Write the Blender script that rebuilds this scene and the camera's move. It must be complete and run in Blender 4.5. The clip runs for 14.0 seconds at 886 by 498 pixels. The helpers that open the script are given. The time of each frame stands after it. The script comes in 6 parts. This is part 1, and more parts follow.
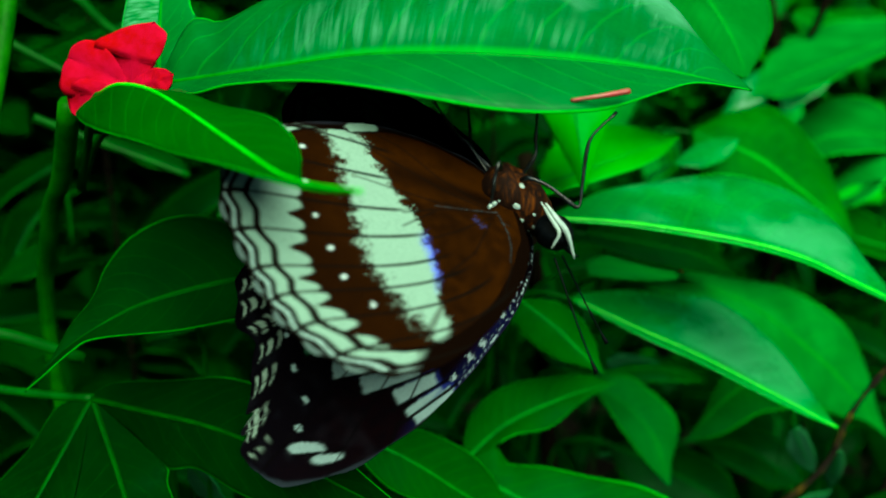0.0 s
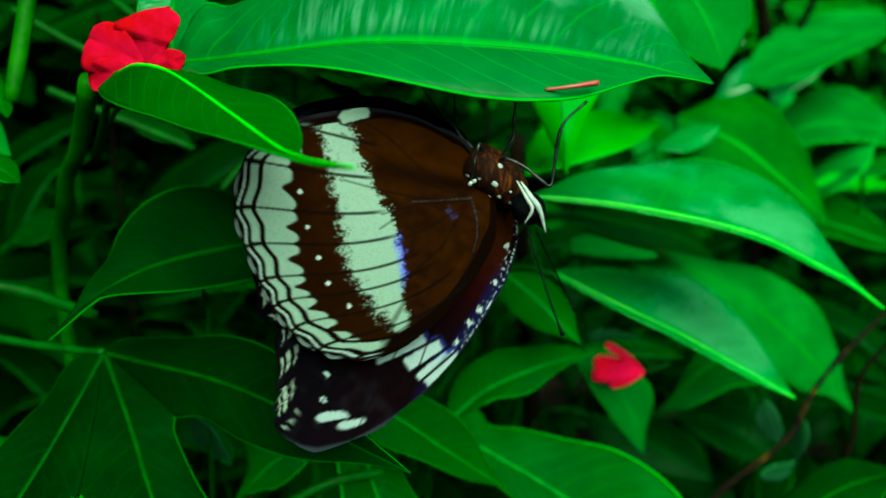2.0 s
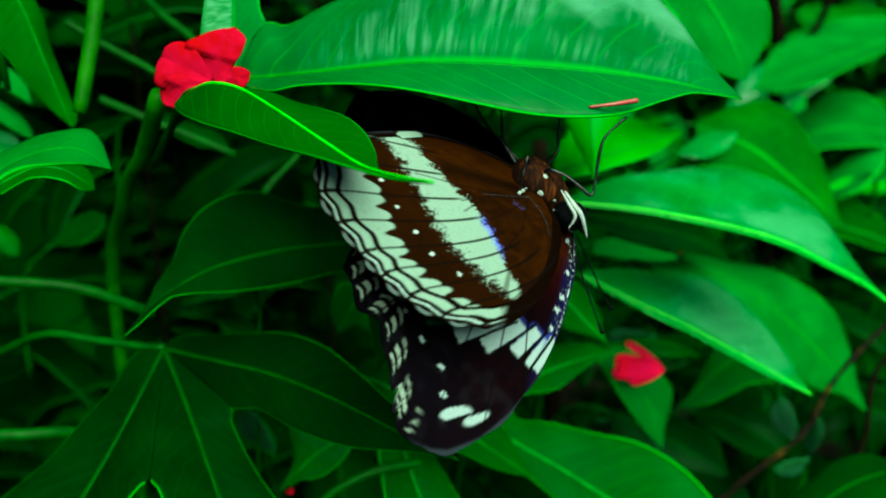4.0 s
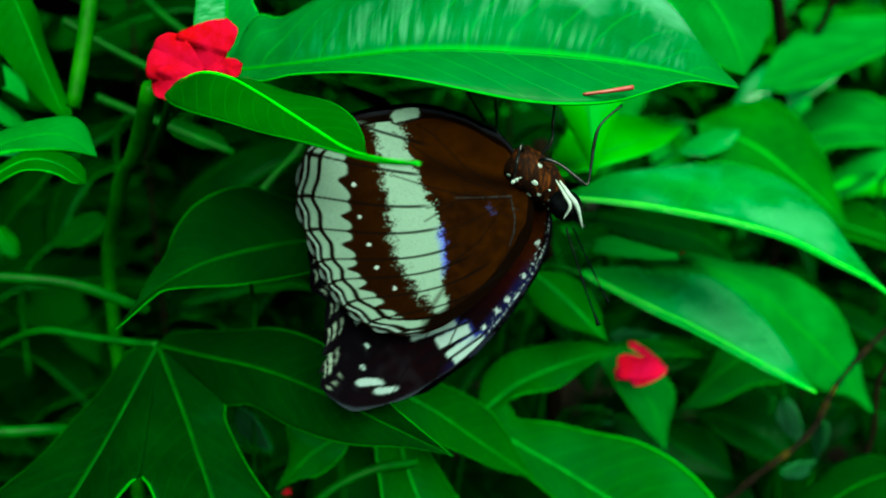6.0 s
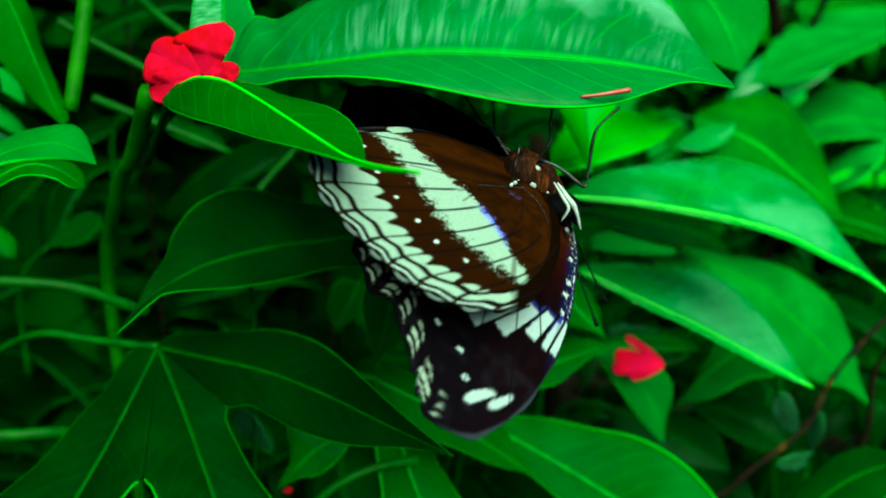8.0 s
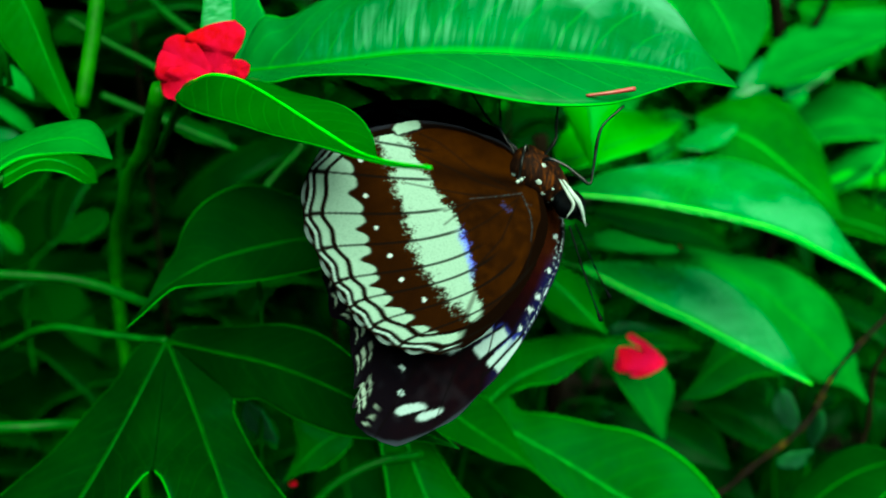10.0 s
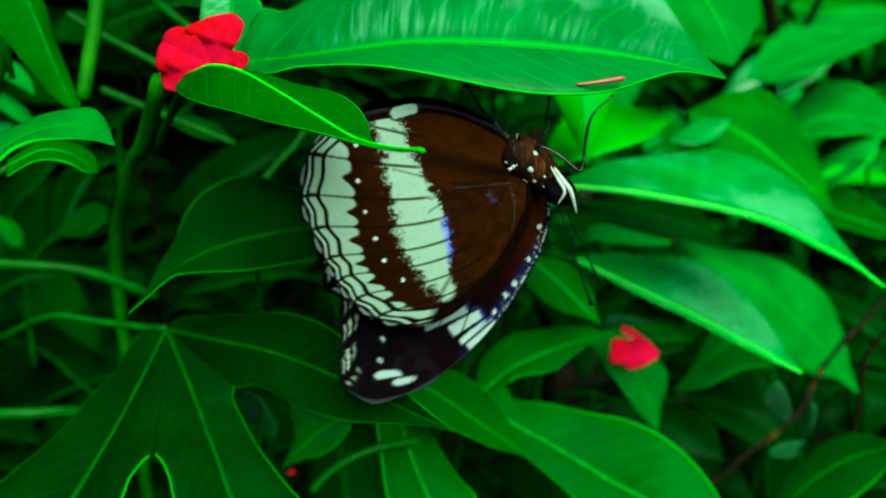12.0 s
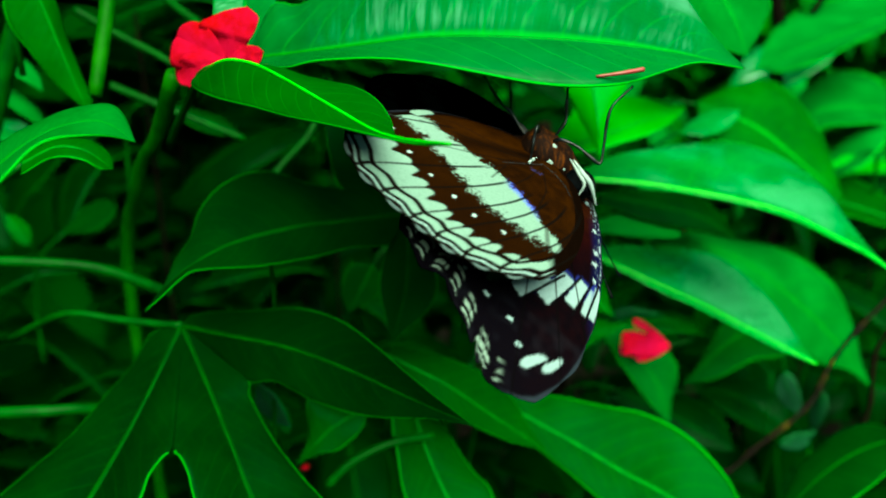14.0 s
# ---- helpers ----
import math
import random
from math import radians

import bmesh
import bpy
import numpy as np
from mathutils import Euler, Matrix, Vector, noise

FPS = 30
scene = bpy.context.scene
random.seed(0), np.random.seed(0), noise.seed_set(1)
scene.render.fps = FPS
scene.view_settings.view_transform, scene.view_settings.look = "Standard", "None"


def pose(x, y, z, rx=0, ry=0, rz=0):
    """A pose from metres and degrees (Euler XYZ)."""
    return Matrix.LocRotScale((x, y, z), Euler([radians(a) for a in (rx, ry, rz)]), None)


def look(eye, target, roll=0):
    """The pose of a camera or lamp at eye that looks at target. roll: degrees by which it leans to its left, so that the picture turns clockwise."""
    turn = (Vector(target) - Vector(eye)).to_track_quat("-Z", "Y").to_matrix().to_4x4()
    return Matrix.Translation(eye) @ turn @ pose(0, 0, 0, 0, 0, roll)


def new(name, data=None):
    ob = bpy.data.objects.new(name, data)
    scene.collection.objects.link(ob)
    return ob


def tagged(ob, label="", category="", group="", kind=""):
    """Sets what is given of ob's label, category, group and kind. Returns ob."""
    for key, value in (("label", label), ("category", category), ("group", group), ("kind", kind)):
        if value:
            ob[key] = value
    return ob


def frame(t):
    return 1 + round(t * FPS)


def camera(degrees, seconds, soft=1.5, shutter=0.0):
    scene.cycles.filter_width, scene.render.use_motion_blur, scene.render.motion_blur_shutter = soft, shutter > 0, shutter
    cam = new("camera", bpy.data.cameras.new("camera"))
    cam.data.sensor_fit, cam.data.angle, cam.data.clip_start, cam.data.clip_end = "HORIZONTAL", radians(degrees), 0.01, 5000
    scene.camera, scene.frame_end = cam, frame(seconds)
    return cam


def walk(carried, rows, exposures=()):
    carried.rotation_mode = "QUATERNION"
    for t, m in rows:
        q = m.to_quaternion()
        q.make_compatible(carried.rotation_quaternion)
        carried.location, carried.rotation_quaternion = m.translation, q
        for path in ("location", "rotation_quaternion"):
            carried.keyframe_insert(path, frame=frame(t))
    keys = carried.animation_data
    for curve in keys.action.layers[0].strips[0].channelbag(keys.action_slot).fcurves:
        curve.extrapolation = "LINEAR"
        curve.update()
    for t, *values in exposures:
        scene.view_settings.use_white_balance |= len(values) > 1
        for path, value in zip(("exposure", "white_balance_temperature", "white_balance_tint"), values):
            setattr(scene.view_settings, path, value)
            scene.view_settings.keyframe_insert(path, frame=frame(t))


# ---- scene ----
cam = camera(64, 14.0, soft=1.8)
cam.data.dof.use_dof, cam.data.dof.focus_distance, cam.data.dof.aperture_fstop = True, 0.119, 13.0
PATH = [
    (0.0, 0.00000, 0.00000, 0.60000, 78.000, -0.000, 0.000),
    (0.5, 0.00035, -0.00256, 0.59947, 77.990, -0.285, 0.073),
    (1.0, 0.00121, -0.00377, 0.59810, 77.489, -0.648, 0.042),
    (1.5, -0.00032, -0.00615, 0.59737, 76.476, -0.766, -0.123),
    (2.0, 0.00212, -0.01208, 0.60150, 76.257, -1.387, 0.072),
    (2.5, 0.00072, -0.01414, 0.59881, 75.608, -1.585, 0.102),
    (3.0, -0.00153, -0.01515, 0.59893, 75.964, -1.280, 0.049),
    (3.5, -0.00237, -0.01620, 0.60243, 76.097, -1.430, 0.204),
    (4.0, -0.00580, -0.02168, 0.60445, 76.212, -1.414, 0.588),
    (6.3, -0.00329, -0.01968, 0.60096, 76.821, -1.190, 1.068),
    (6.5, -0.00412, -0.01921, 0.60117, 76.246, -1.292, 1.028),
    (7.0, -0.00449, -0.02109, 0.60338, 75.971, -1.175, 0.970),
    (7.5, -0.00651, -0.02189, 0.60245, 76.004, -1.209, 0.871),
    (8.0, -0.00393, -0.02054, 0.60324, 76.121, -0.774, 0.637),
    (8.2, -0.00447, -0.02015, 0.60415, 76.098, -0.673, 0.697),
    (10.3, -0.00539, -0.02310, 0.60221, 76.142, -1.096, 0.822),
    (10.5, -0.00656, -0.02300, 0.60076, 76.188, -1.094, 0.901),
    (11.0, -0.00698, -0.02288, 0.60204, 76.171, -0.978, 0.786),
    (11.5, -0.00606, -0.02410, 0.59993, 76.204, -1.024, 0.771),
    (12.0, -0.00436, -0.02666, 0.60114, 76.151, -0.975, 0.549),
    (12.5, -0.00617, -0.02704, 0.60172, 76.129, -0.763, 0.799),
    (13.0, -0.00660, -0.02765, 0.60194, 76.342, -0.492, 0.532),
    (13.5, -0.00855, -0.02740, 0.60022, 75.894, -0.674, 0.610),
    (14.0, -0.00785, -0.02605, 0.60105, 75.623, -0.486, 0.477),
]
walk(cam, [(t, pose(*p)) for t, *p in PATH], [(0, 2.30, 7400, -30), (4.2, 2.34, 7400, -30), (6.3, 2.55, 7400, -30), (14, 2.6, 7400, -30)])

# ---- light ----
world = bpy.data.worlds.new("sky")
scene.world = world
world.use_nodes = True
SUN_ELEVATION, SUN_AZIMUTH = 47.0, 162.0
_bg = world.node_tree.nodes["Background"]
_sky = world.node_tree.nodes.new("ShaderNodeTexSky")
_sky.sky_type, _sky.sun_disc = "NISHITA", False
_sky.sun_elevation, _sky.sun_rotation = radians(SUN_ELEVATION), radians(SUN_AZIMUTH)
world.node_tree.links.new(_sky.outputs[0], _bg.inputs[0])
_bg.inputs[1].default_value = 0.032
_sun = bpy.data.lights.new("sun", "SUN")
_sun.energy, _sun.angle, _sun.color = 3.15, radians(58), (1.0, 0.97, 0.9)
sun = new("sun", _sun)
_el, _az = radians(SUN_ELEVATION), radians(SUN_AZIMUTH)
sun.matrix_world = look((math.sin(_az) * math.cos(_el), math.cos(_az) * math.cos(_el), math.sin(_el) + 1), (0, 0, 1))


# ---- materials ----
class Nodes:
    """A node material with short calls."""

    def __init__(self, name):
        self.mat = bpy.data.materials.new(name)
        self.mat.use_nodes = True
        self.tree = self.mat.node_tree
        self.bsdf = self.tree.nodes["Principled BSDF"]
        self.out = self.tree.nodes["Material Output"]

    def add(self, kind, **props):
        n = self.tree.nodes.new(kind)
        for k, v in props.items():
            setattr(n, k, v)
        return n

    def link(self, a, b):
        self.tree.links.new(a, b)

    def math(self, op, a, b=None):
        n = self.add("ShaderNodeMath", operation=op)
        for i, v in enumerate((a, b)):
            if v is None:
                continue
            if isinstance(v, (int, float)):
                n.inputs[i].default_value = v
            else:
                self.link(v, n.inputs[i])
        return n.outputs[0]

    def mix(self, fac, a, b):
        n = self.add("ShaderNodeMix", data_type="RGBA")
        for i, v in ((0, fac), (6, a), (7, b)):
            if isinstance(v, (int, float)):
                n.inputs[i].default_value = v
            elif isinstance(v, tuple):
                n.inputs[i].default_value = (*v, 1)
            else:
                self.link(v, n.inputs[i])
        return n.outputs[2]

    def step(self, x, lo, hi):
        n = self.add("ShaderNodeMapRange", interpolation_type="SMOOTHSTEP")
        self.link(x, n.inputs[0])
        n.inputs[1].default_value, n.inputs[2].default_value = lo, hi
        return n.outputs[0]

    def noise(self, scale, detail=3.0, coord=None):
        n = self.add("ShaderNodeTexNoise")
        n.inputs["Scale"].default_value, n.inputs["Detail"].default_value = scale, detail
        if coord is None:
            coord = self.add("ShaderNodeTexCoord").outputs["Object"]
        self.link(coord, n.inputs["Vector"])
        return n.outputs["Fac"]

    def bump(self, height, strength, distance):
        n = self.add("ShaderNodeBump")
        n.inputs["Strength"].default_value, n.inputs["Distance"].default_value = strength, distance
        self.link(height, n.inputs["Height"])
        self.link(n.outputs[0], self.bsdf.inputs["Normal"])
        return n.outputs[0]


def leaf_material(name, dark, light, vein, rough, through_light, ribs=15.0, gloss=0.32, painted_sheen=0.0, side_veins=0.08, patches=False):
    """A leaf blade: u runs along the midrib, v across it; side veins, pale margin, mottling, light passing through."""
    m = Nodes(name)
    uv = m.add("ShaderNodeSeparateXYZ")
    m.link(m.add("ShaderNodeUVMap").outputs[0], uv.inputs[0])
    across = m.math("ABSOLUTE", m.math("SUBTRACT", m.math("MULTIPLY", uv.outputs[1], 2.0), 1.0))
    wobble = m.math("MULTIPLY", m.noise(60.0), 0.4)
    phase = m.math("ADD", m.math("SUBTRACT", m.math("MULTIPLY", uv.outputs[0], ribs), m.math("MULTIPLY", m.math("POWER", across, 1.4), 2.6)), wobble)
    saw = m.math("ABSOLUTE", m.math("SUBTRACT", m.math("FRACT", phase), 0.5))
    side = m.math("SUBTRACT", 1.0, m.step(saw, 0.015, 0.075))
    mid = m.math("SUBTRACT", 1.0, m.step(across, 0.012, 0.05))
    # pale margin; the gleam of lit leaf edges is put into its colour too
    rim = m.step(across, 0.955, 0.985)
    random_shift = m.add("ShaderNodeObjectInfo").outputs["Random"]
    mottle = m.math("ADD", m.math("MULTIPLY", m.noise(60.0, 5.0), 0.75), m.math("MULTIPLY", random_shift, 0.25))
    fine = m.noise(900.0, 4.0)
    colour = m.mix(m.step(mottle, 0.25, 0.8), dark, light)
    colour = m.mix(m.math("MULTIPLY", m.step(fine, 0.45, 0.75), 0.25), colour, light)
    colour = m.mix(m.math("MULTIPLY", side, side_veins), colour, vein)
    colour = m.mix(m.math("MAXIMUM", m.math("MULTIPLY", mid, 0.4), m.math("MULTIPLY", rim, 0.85)), colour, vein)
    if painted_sheen:
        # sky sheen painted into the colour: streaks along the side veins, broken by patches
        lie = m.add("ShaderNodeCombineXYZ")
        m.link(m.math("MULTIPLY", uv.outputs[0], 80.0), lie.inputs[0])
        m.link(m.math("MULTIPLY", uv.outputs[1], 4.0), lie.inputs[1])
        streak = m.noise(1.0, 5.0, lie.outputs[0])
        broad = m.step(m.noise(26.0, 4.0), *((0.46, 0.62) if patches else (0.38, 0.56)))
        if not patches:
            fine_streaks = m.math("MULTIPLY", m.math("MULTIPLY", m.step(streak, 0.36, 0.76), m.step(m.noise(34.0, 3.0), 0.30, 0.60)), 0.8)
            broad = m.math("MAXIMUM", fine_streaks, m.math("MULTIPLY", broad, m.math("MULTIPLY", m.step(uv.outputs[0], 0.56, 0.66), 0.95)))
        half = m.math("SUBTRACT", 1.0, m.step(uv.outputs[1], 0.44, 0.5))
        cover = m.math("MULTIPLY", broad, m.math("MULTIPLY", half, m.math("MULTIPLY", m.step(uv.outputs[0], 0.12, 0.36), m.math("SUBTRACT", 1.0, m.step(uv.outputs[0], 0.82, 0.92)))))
        colour = m.mix(m.math("MULTIPLY", cover, painted_sheen), colour, (0.06, 0.31, 0.12) if patches else (0.065, 0.25, 0.14))
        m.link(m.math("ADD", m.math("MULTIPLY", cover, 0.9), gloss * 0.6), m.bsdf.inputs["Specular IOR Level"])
    m.link(colour, m.bsdf.inputs["Base Color"])
    patchy = m.math("ADD", m.math("MULTIPLY", m.noise(38.0, 4.0), 0.7), m.math("MULTIPLY", m.noise(420.0, 4.0), 0.3))
    rough_map = m.math("ADD", m.math("MULTIPLY", m.step(patchy, 0.35, 0.65), 0.34), rough - 0.12)
    m.link(rough_map, m.bsdf.inputs["Roughness"])
    if not painted_sheen:
        m.bsdf.inputs["Specular IOR Level"].default_value = gloss
    m.bsdf.inputs["Specular Tint"].default_value = (0.6, 1.0, 0.8, 1) if painted_sheen else (0.3, 1.0, 0.4, 1)
    height = m.math("ADD", m.math("MULTIPLY", side, -0.3), m.math("MULTIPLY", m.noise(500.0, 3.0), 0.6))
    normal = m.bump(height, 0.22, 0.0005)
    glow = m.add("ShaderNodeBsdfTranslucent")
    m.link(colour, glow.inputs[0])
    m.link(normal, glow.inputs["Normal"])
    mixed = m.add("ShaderNodeMixShader")
    mixed.inputs[0].default_value = through_light
    m.link(m.bsdf.outputs[0], mixed.inputs[1])
    m.link(glow.outputs[0], mixed.inputs[2])
    m.link(mixed.outputs[0], m.out.inputs[0])
    return m.mat


def plain_material(name, low, high, rough, scale, metallic=0.0, spec=0.5, bump=0.2, distance=0.0003, through_light=0.0, spread=(0.3, 0.7)):
    m = Nodes(name)
    n = m.math("ADD", m.math("MULTIPLY", m.noise(scale, 5.0), 0.7), m.math("MULTIPLY", m.noise(scale * 7, 3.0), 0.3))
    colour = m.mix(m.step(n, *spread), low, high)
    m.link(colour, m.bsdf.inputs["Base Color"])
    m.link(m.math("ADD", m.math("MULTIPLY", n, 0.2), rough - 0.1), m.bsdf.inputs["Roughness"])
    m.bsdf.inputs["Metallic"].default_value = metallic
    m.bsdf.inputs["Specular IOR Level"].default_value = spec
    m.bump(n, bump, distance)
    if through_light:
        glow = m.add("ShaderNodeBsdfTranslucent")
        m.link(colour, glow.inputs[0])
        mixed = m.add("ShaderNodeMixShader")
        mixed.inputs[0].default_value = through_light
        m.link(m.bsdf.outputs[0], mixed.inputs[1])
        m.link(glow.outputs[0], mixed.inputs[2])
        m.link(mixed.outputs[0], m.out.inputs[0])
    return m.mat


def wing_material():
    """Wing scales: the pigment of each spot is laid in the mesh, with a fine grain of scales over it."""
    m = Nodes("wing_scales")
    pigment = m.add("ShaderNodeVertexColor", layer_name="pigment").outputs[0]
    grain = m.noise(2600.0, 4.0)
    colour = m.mix(m.math("MULTIPLY", m.step(grain, 0.35, 0.75), 0.14), pigment, (0.002, 0.001, 0.0006))
    m.link(colour, m.bsdf.inputs["Base Color"])
    m.bsdf.inputs["Roughness"].default_value = 0.75
    m.bsdf.inputs["Specular IOR Level"].default_value = 0.0
    m.bump(grain, 0.25, 0.0001)
    return m.mat


def fur_material(name, low, high):
    """Short hair lying along the body: streaks drawn out in the body's direction."""
    m = Nodes(name)
    place = m.add("ShaderNodeMapping")
    place.inputs["Rotation"].default_value = (0, radians(12), 0)
    place.inputs["Scale"].default_value = (1, 1, 0.2)
    m.link(m.add("ShaderNodeTexCoord").outputs["Object"], place.inputs[0])
    strand, broad = m.noise(2200.0, 3.0, place.outputs[0]), m.noise(650.0, 2.0, place.outputs[0])
    mask = m.math("ADD", m.math("MULTIPLY", strand, 0.45), m.math("MULTIPLY", broad, 0.55))
    m.link(m.mix(m.step(mask, 0.47, 0.74), low, high), m.bsdf.inputs["Base Color"])
    m.bsdf.inputs["Roughness"].default_value = 0.8
    m.bsdf.inputs["Specular IOR Level"].default_value = 0.05
    m.bump(mask, 0.7, 0.0004)
    return m.mat


LEAF = {
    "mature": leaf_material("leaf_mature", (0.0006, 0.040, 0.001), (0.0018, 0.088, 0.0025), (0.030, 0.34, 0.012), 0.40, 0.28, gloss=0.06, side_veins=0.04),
    # three darker copies of the leaf green, with shade put into the colour
    "deep_shade": leaf_material("leaf_deep_shade", (0.0002, 0.0048, 0.0002), (0.0004, 0.0140, 0.0004), (0.006, 0.08, 0.003), 0.38, 0.2, gloss=0.03),
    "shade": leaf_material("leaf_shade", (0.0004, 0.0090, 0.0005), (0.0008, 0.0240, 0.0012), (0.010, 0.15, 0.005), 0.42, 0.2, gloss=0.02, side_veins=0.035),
    "dimmed": leaf_material("leaf_dimmed", (0.0004, 0.022, 0.0007), (0.0011, 0.052, 0.0015), (0.015, 0.22, 0.008), 0.40, 0.24, gloss=0.03),
    "fresh": leaf_material("leaf_fresh", (0.0018, 0.085, 0.0065), (0.0050, 0.17, 0.0170), (0.03, 0.4, 0.015), 0.45, 0.4, gloss=0.05),
    "glossy": leaf_material("leaf_glossy", (0.0010, 0.042, 0.0042), (0.0030, 0.095, 0.0120), (0.030, 0.34, 0.012), 0.36, 0.28, gloss=0.18, painted_sheen=0.75, side_veins=0.10),
    "bright": leaf_material("leaf_bright", (0.0022, 0.105, 0.0090), (0.0060, 0.190, 0.0220), (0.03, 0.4, 0.015), 0.30, 0.35, gloss=0.6, painted_sheen=0.5, patches=True),
    "pale": leaf_material("leaf_pale", (0.008, 0.055, 0.020), (0.022, 0.105, 0.048), (0.03, 0.2, 0.05), 0.5, 0.3, gloss=0.1),
    "young": leaf_material("leaf_young", (0.003, 0.20, 0.002), (0.012, 0.34, 0.010), (0.05, 0.5, 0.02), 0.38, 0.5, gloss=0.10),
}
# darker rib copy that goes with the leaves coloured for shade
SHADED_RIB = plain_material("shaded_rib", (0.0010, 0.022, 0.0006), (0.0020, 0.044, 0.0010), 0.55, 300.0, spec=0.02)
PALE_RIB = plain_material("pale_rib", (0.012, 0.22, 0.004), (0.035, 0.34, 0.010), 0.45, 300.0, spec=0.2)
RIB = plain_material("leaf_rib", (0.003, 0.068, 0.002), (0.006, 0.12, 0.004), 0.5, 300.0, spec=0.05)
STEM = plain_material("green_stem", (0.001, 0.022, 0.0006), (0.0035, 0.053, 0.0015), 0.5, 200.0, spec=0.05)
FRESH_STEM = plain_material("fresh_green_stem", (0.004, 0.050, 0.001), (0.012, 0.105, 0.002), 0.5, 200.0, spec=0.05, through_light=0.2)
BARK = plain_material("brown_bark", (0.0025, 0.0014, 0.0007), (0.075, 0.048, 0.002), 0.8, 32.0, spec=0.05, bump=0.8, spread=(0.50, 0.68))
DARK_BARK = plain_material("dark_bark", (0.0007, 0.0006, 0.0002), (0.0030, 0.0020, 0.0007), 0.85, 90.0, spec=0.02, bump=0.6)
PETAL = plain_material("red_petal", (0.25, 0.0, 0.0012), (0.36, 0.0002, 0.028), 0.6, 130.0, spec=0.0, bump=0.1, through_light=0.3)
PINK_PETAL = plain_material("pink_red_petal", (0.86, 0.0, 0.020), (0.95, 0.0010, 0.15), 0.6, 130.0, spec=0.0, bump=0.1, through_light=0.5)
PINK = plain_material("pink_sliver", (0.075, 0.045, 0.018), (0.17, 0.004, 0.012), 0.5, 90.0)
SOIL = plain_material("soil", (0.002, 0.0016, 0.001), (0.008, 0.006, 0.003), 0.9, 30.0, spec=0.1, bump=0.8, distance=0.01)
WING = wing_material()
FUR = fur_material("brown_fur", (0.0040, 0.0011, 0.0004), (0.060, 0.0150, 0.0008))
CHITIN = plain_material("black_chitin", (0.0002, 0.0003, 0.0004), (0.0016, 0.0022, 0.0032), 0.45, 700.0, spec=0.025)
# black legs, with bluish highlights mixed into the colour
LEG = plain_material("blue_black_leg", (0.0005, 0.0008, 0.0010), (0.009, 0.014, 0.020), 0.35, 420.0, spec=0.25, spread=(0.42, 0.62))
CHALK = plain_material("white_scales", (0.12, 0.165, 0.165), (0.20, 0.255, 0.25), 0.6, 900.0)


# ---- tools ----
def part(name, bm, material, parent, label="", smooth=True):
    """Links a bmesh as one mesh object under a thing or a part; its vertices are in the parent's space."""
    mesh = bpy.data.meshes.new(name)
    bm.to_mesh(mesh)
    bm.free()
    mesh.materials.append(material)
    if smooth:
        mesh.polygons.foreach_set("use_smooth", [True] * len(mesh.polygons))
    ob = new(name, mesh)
    ob.parent = parent
    return tagged(ob, label)


def empty(name, place, label, category, group=""):
    ob = new(name)
    ob.empty_display_size = 0.01
    ob.location = place
    return tagged(ob, label, category, group)


def curve_points(pts, n):
    """n + 1 places along a smooth line through the given ones."""
    p = [Vector(q) for q in pts]
    p = [p[0] * 2 - p[1], *p, p[-1] * 2 - p[-2]]
    spans, out = len(p) - 3, []
    for k in range(n + 1):
        x = k / n * spans
        i = min(int(x), spans - 1)
        u = x - i
        a, b, c, d = p[i:i + 4]
        out.append(0.5 * (2 * b + (c - a) * u + (2 * a - 5 * b + 4 * c - d) * u * u + (3 * b - a - 3 * c + d) * u ** 3))
    return out


def tube(bm, pts, radius, n=12, sides=7, taper=1.0, swell=None):
    """A round rod along a smooth line; taper: the end's radius over the start's; swell(s) multiplies it."""
    line = curve_points(pts, n) if n else [Vector(q) for q in pts]
    n = len(line) - 1
    side, rings = None, []
    for k, c in enumerate(line):
        ahead = (line[min(k + 1, n)] - line[max(k - 1, 0)]).normalized()
        if side is None:
            side = ahead.orthogonal().normalized()
        side = (side - ahead * side.dot(ahead)).normalized()
        up = ahead.cross(side)
        r = radius * (1 + (taper - 1) * k / n) * (swell(k / n) if swell else 1)
        rings.append([bm.verts.new(c + r * (math.cos(a) * side + math.sin(a) * up)) for a in (2 * math.pi * i / sides for i in range(sides))])
    for a, b in zip(rings, rings[1:]):
        for i in range(sides):
            bm.faces.new((a[i], a[(i + 1) % sides], b[(i + 1) % sides], b[i]))
    bm.faces.new(rings[0][::-1])
    bm.faces.new(rings[-1])
    return bm


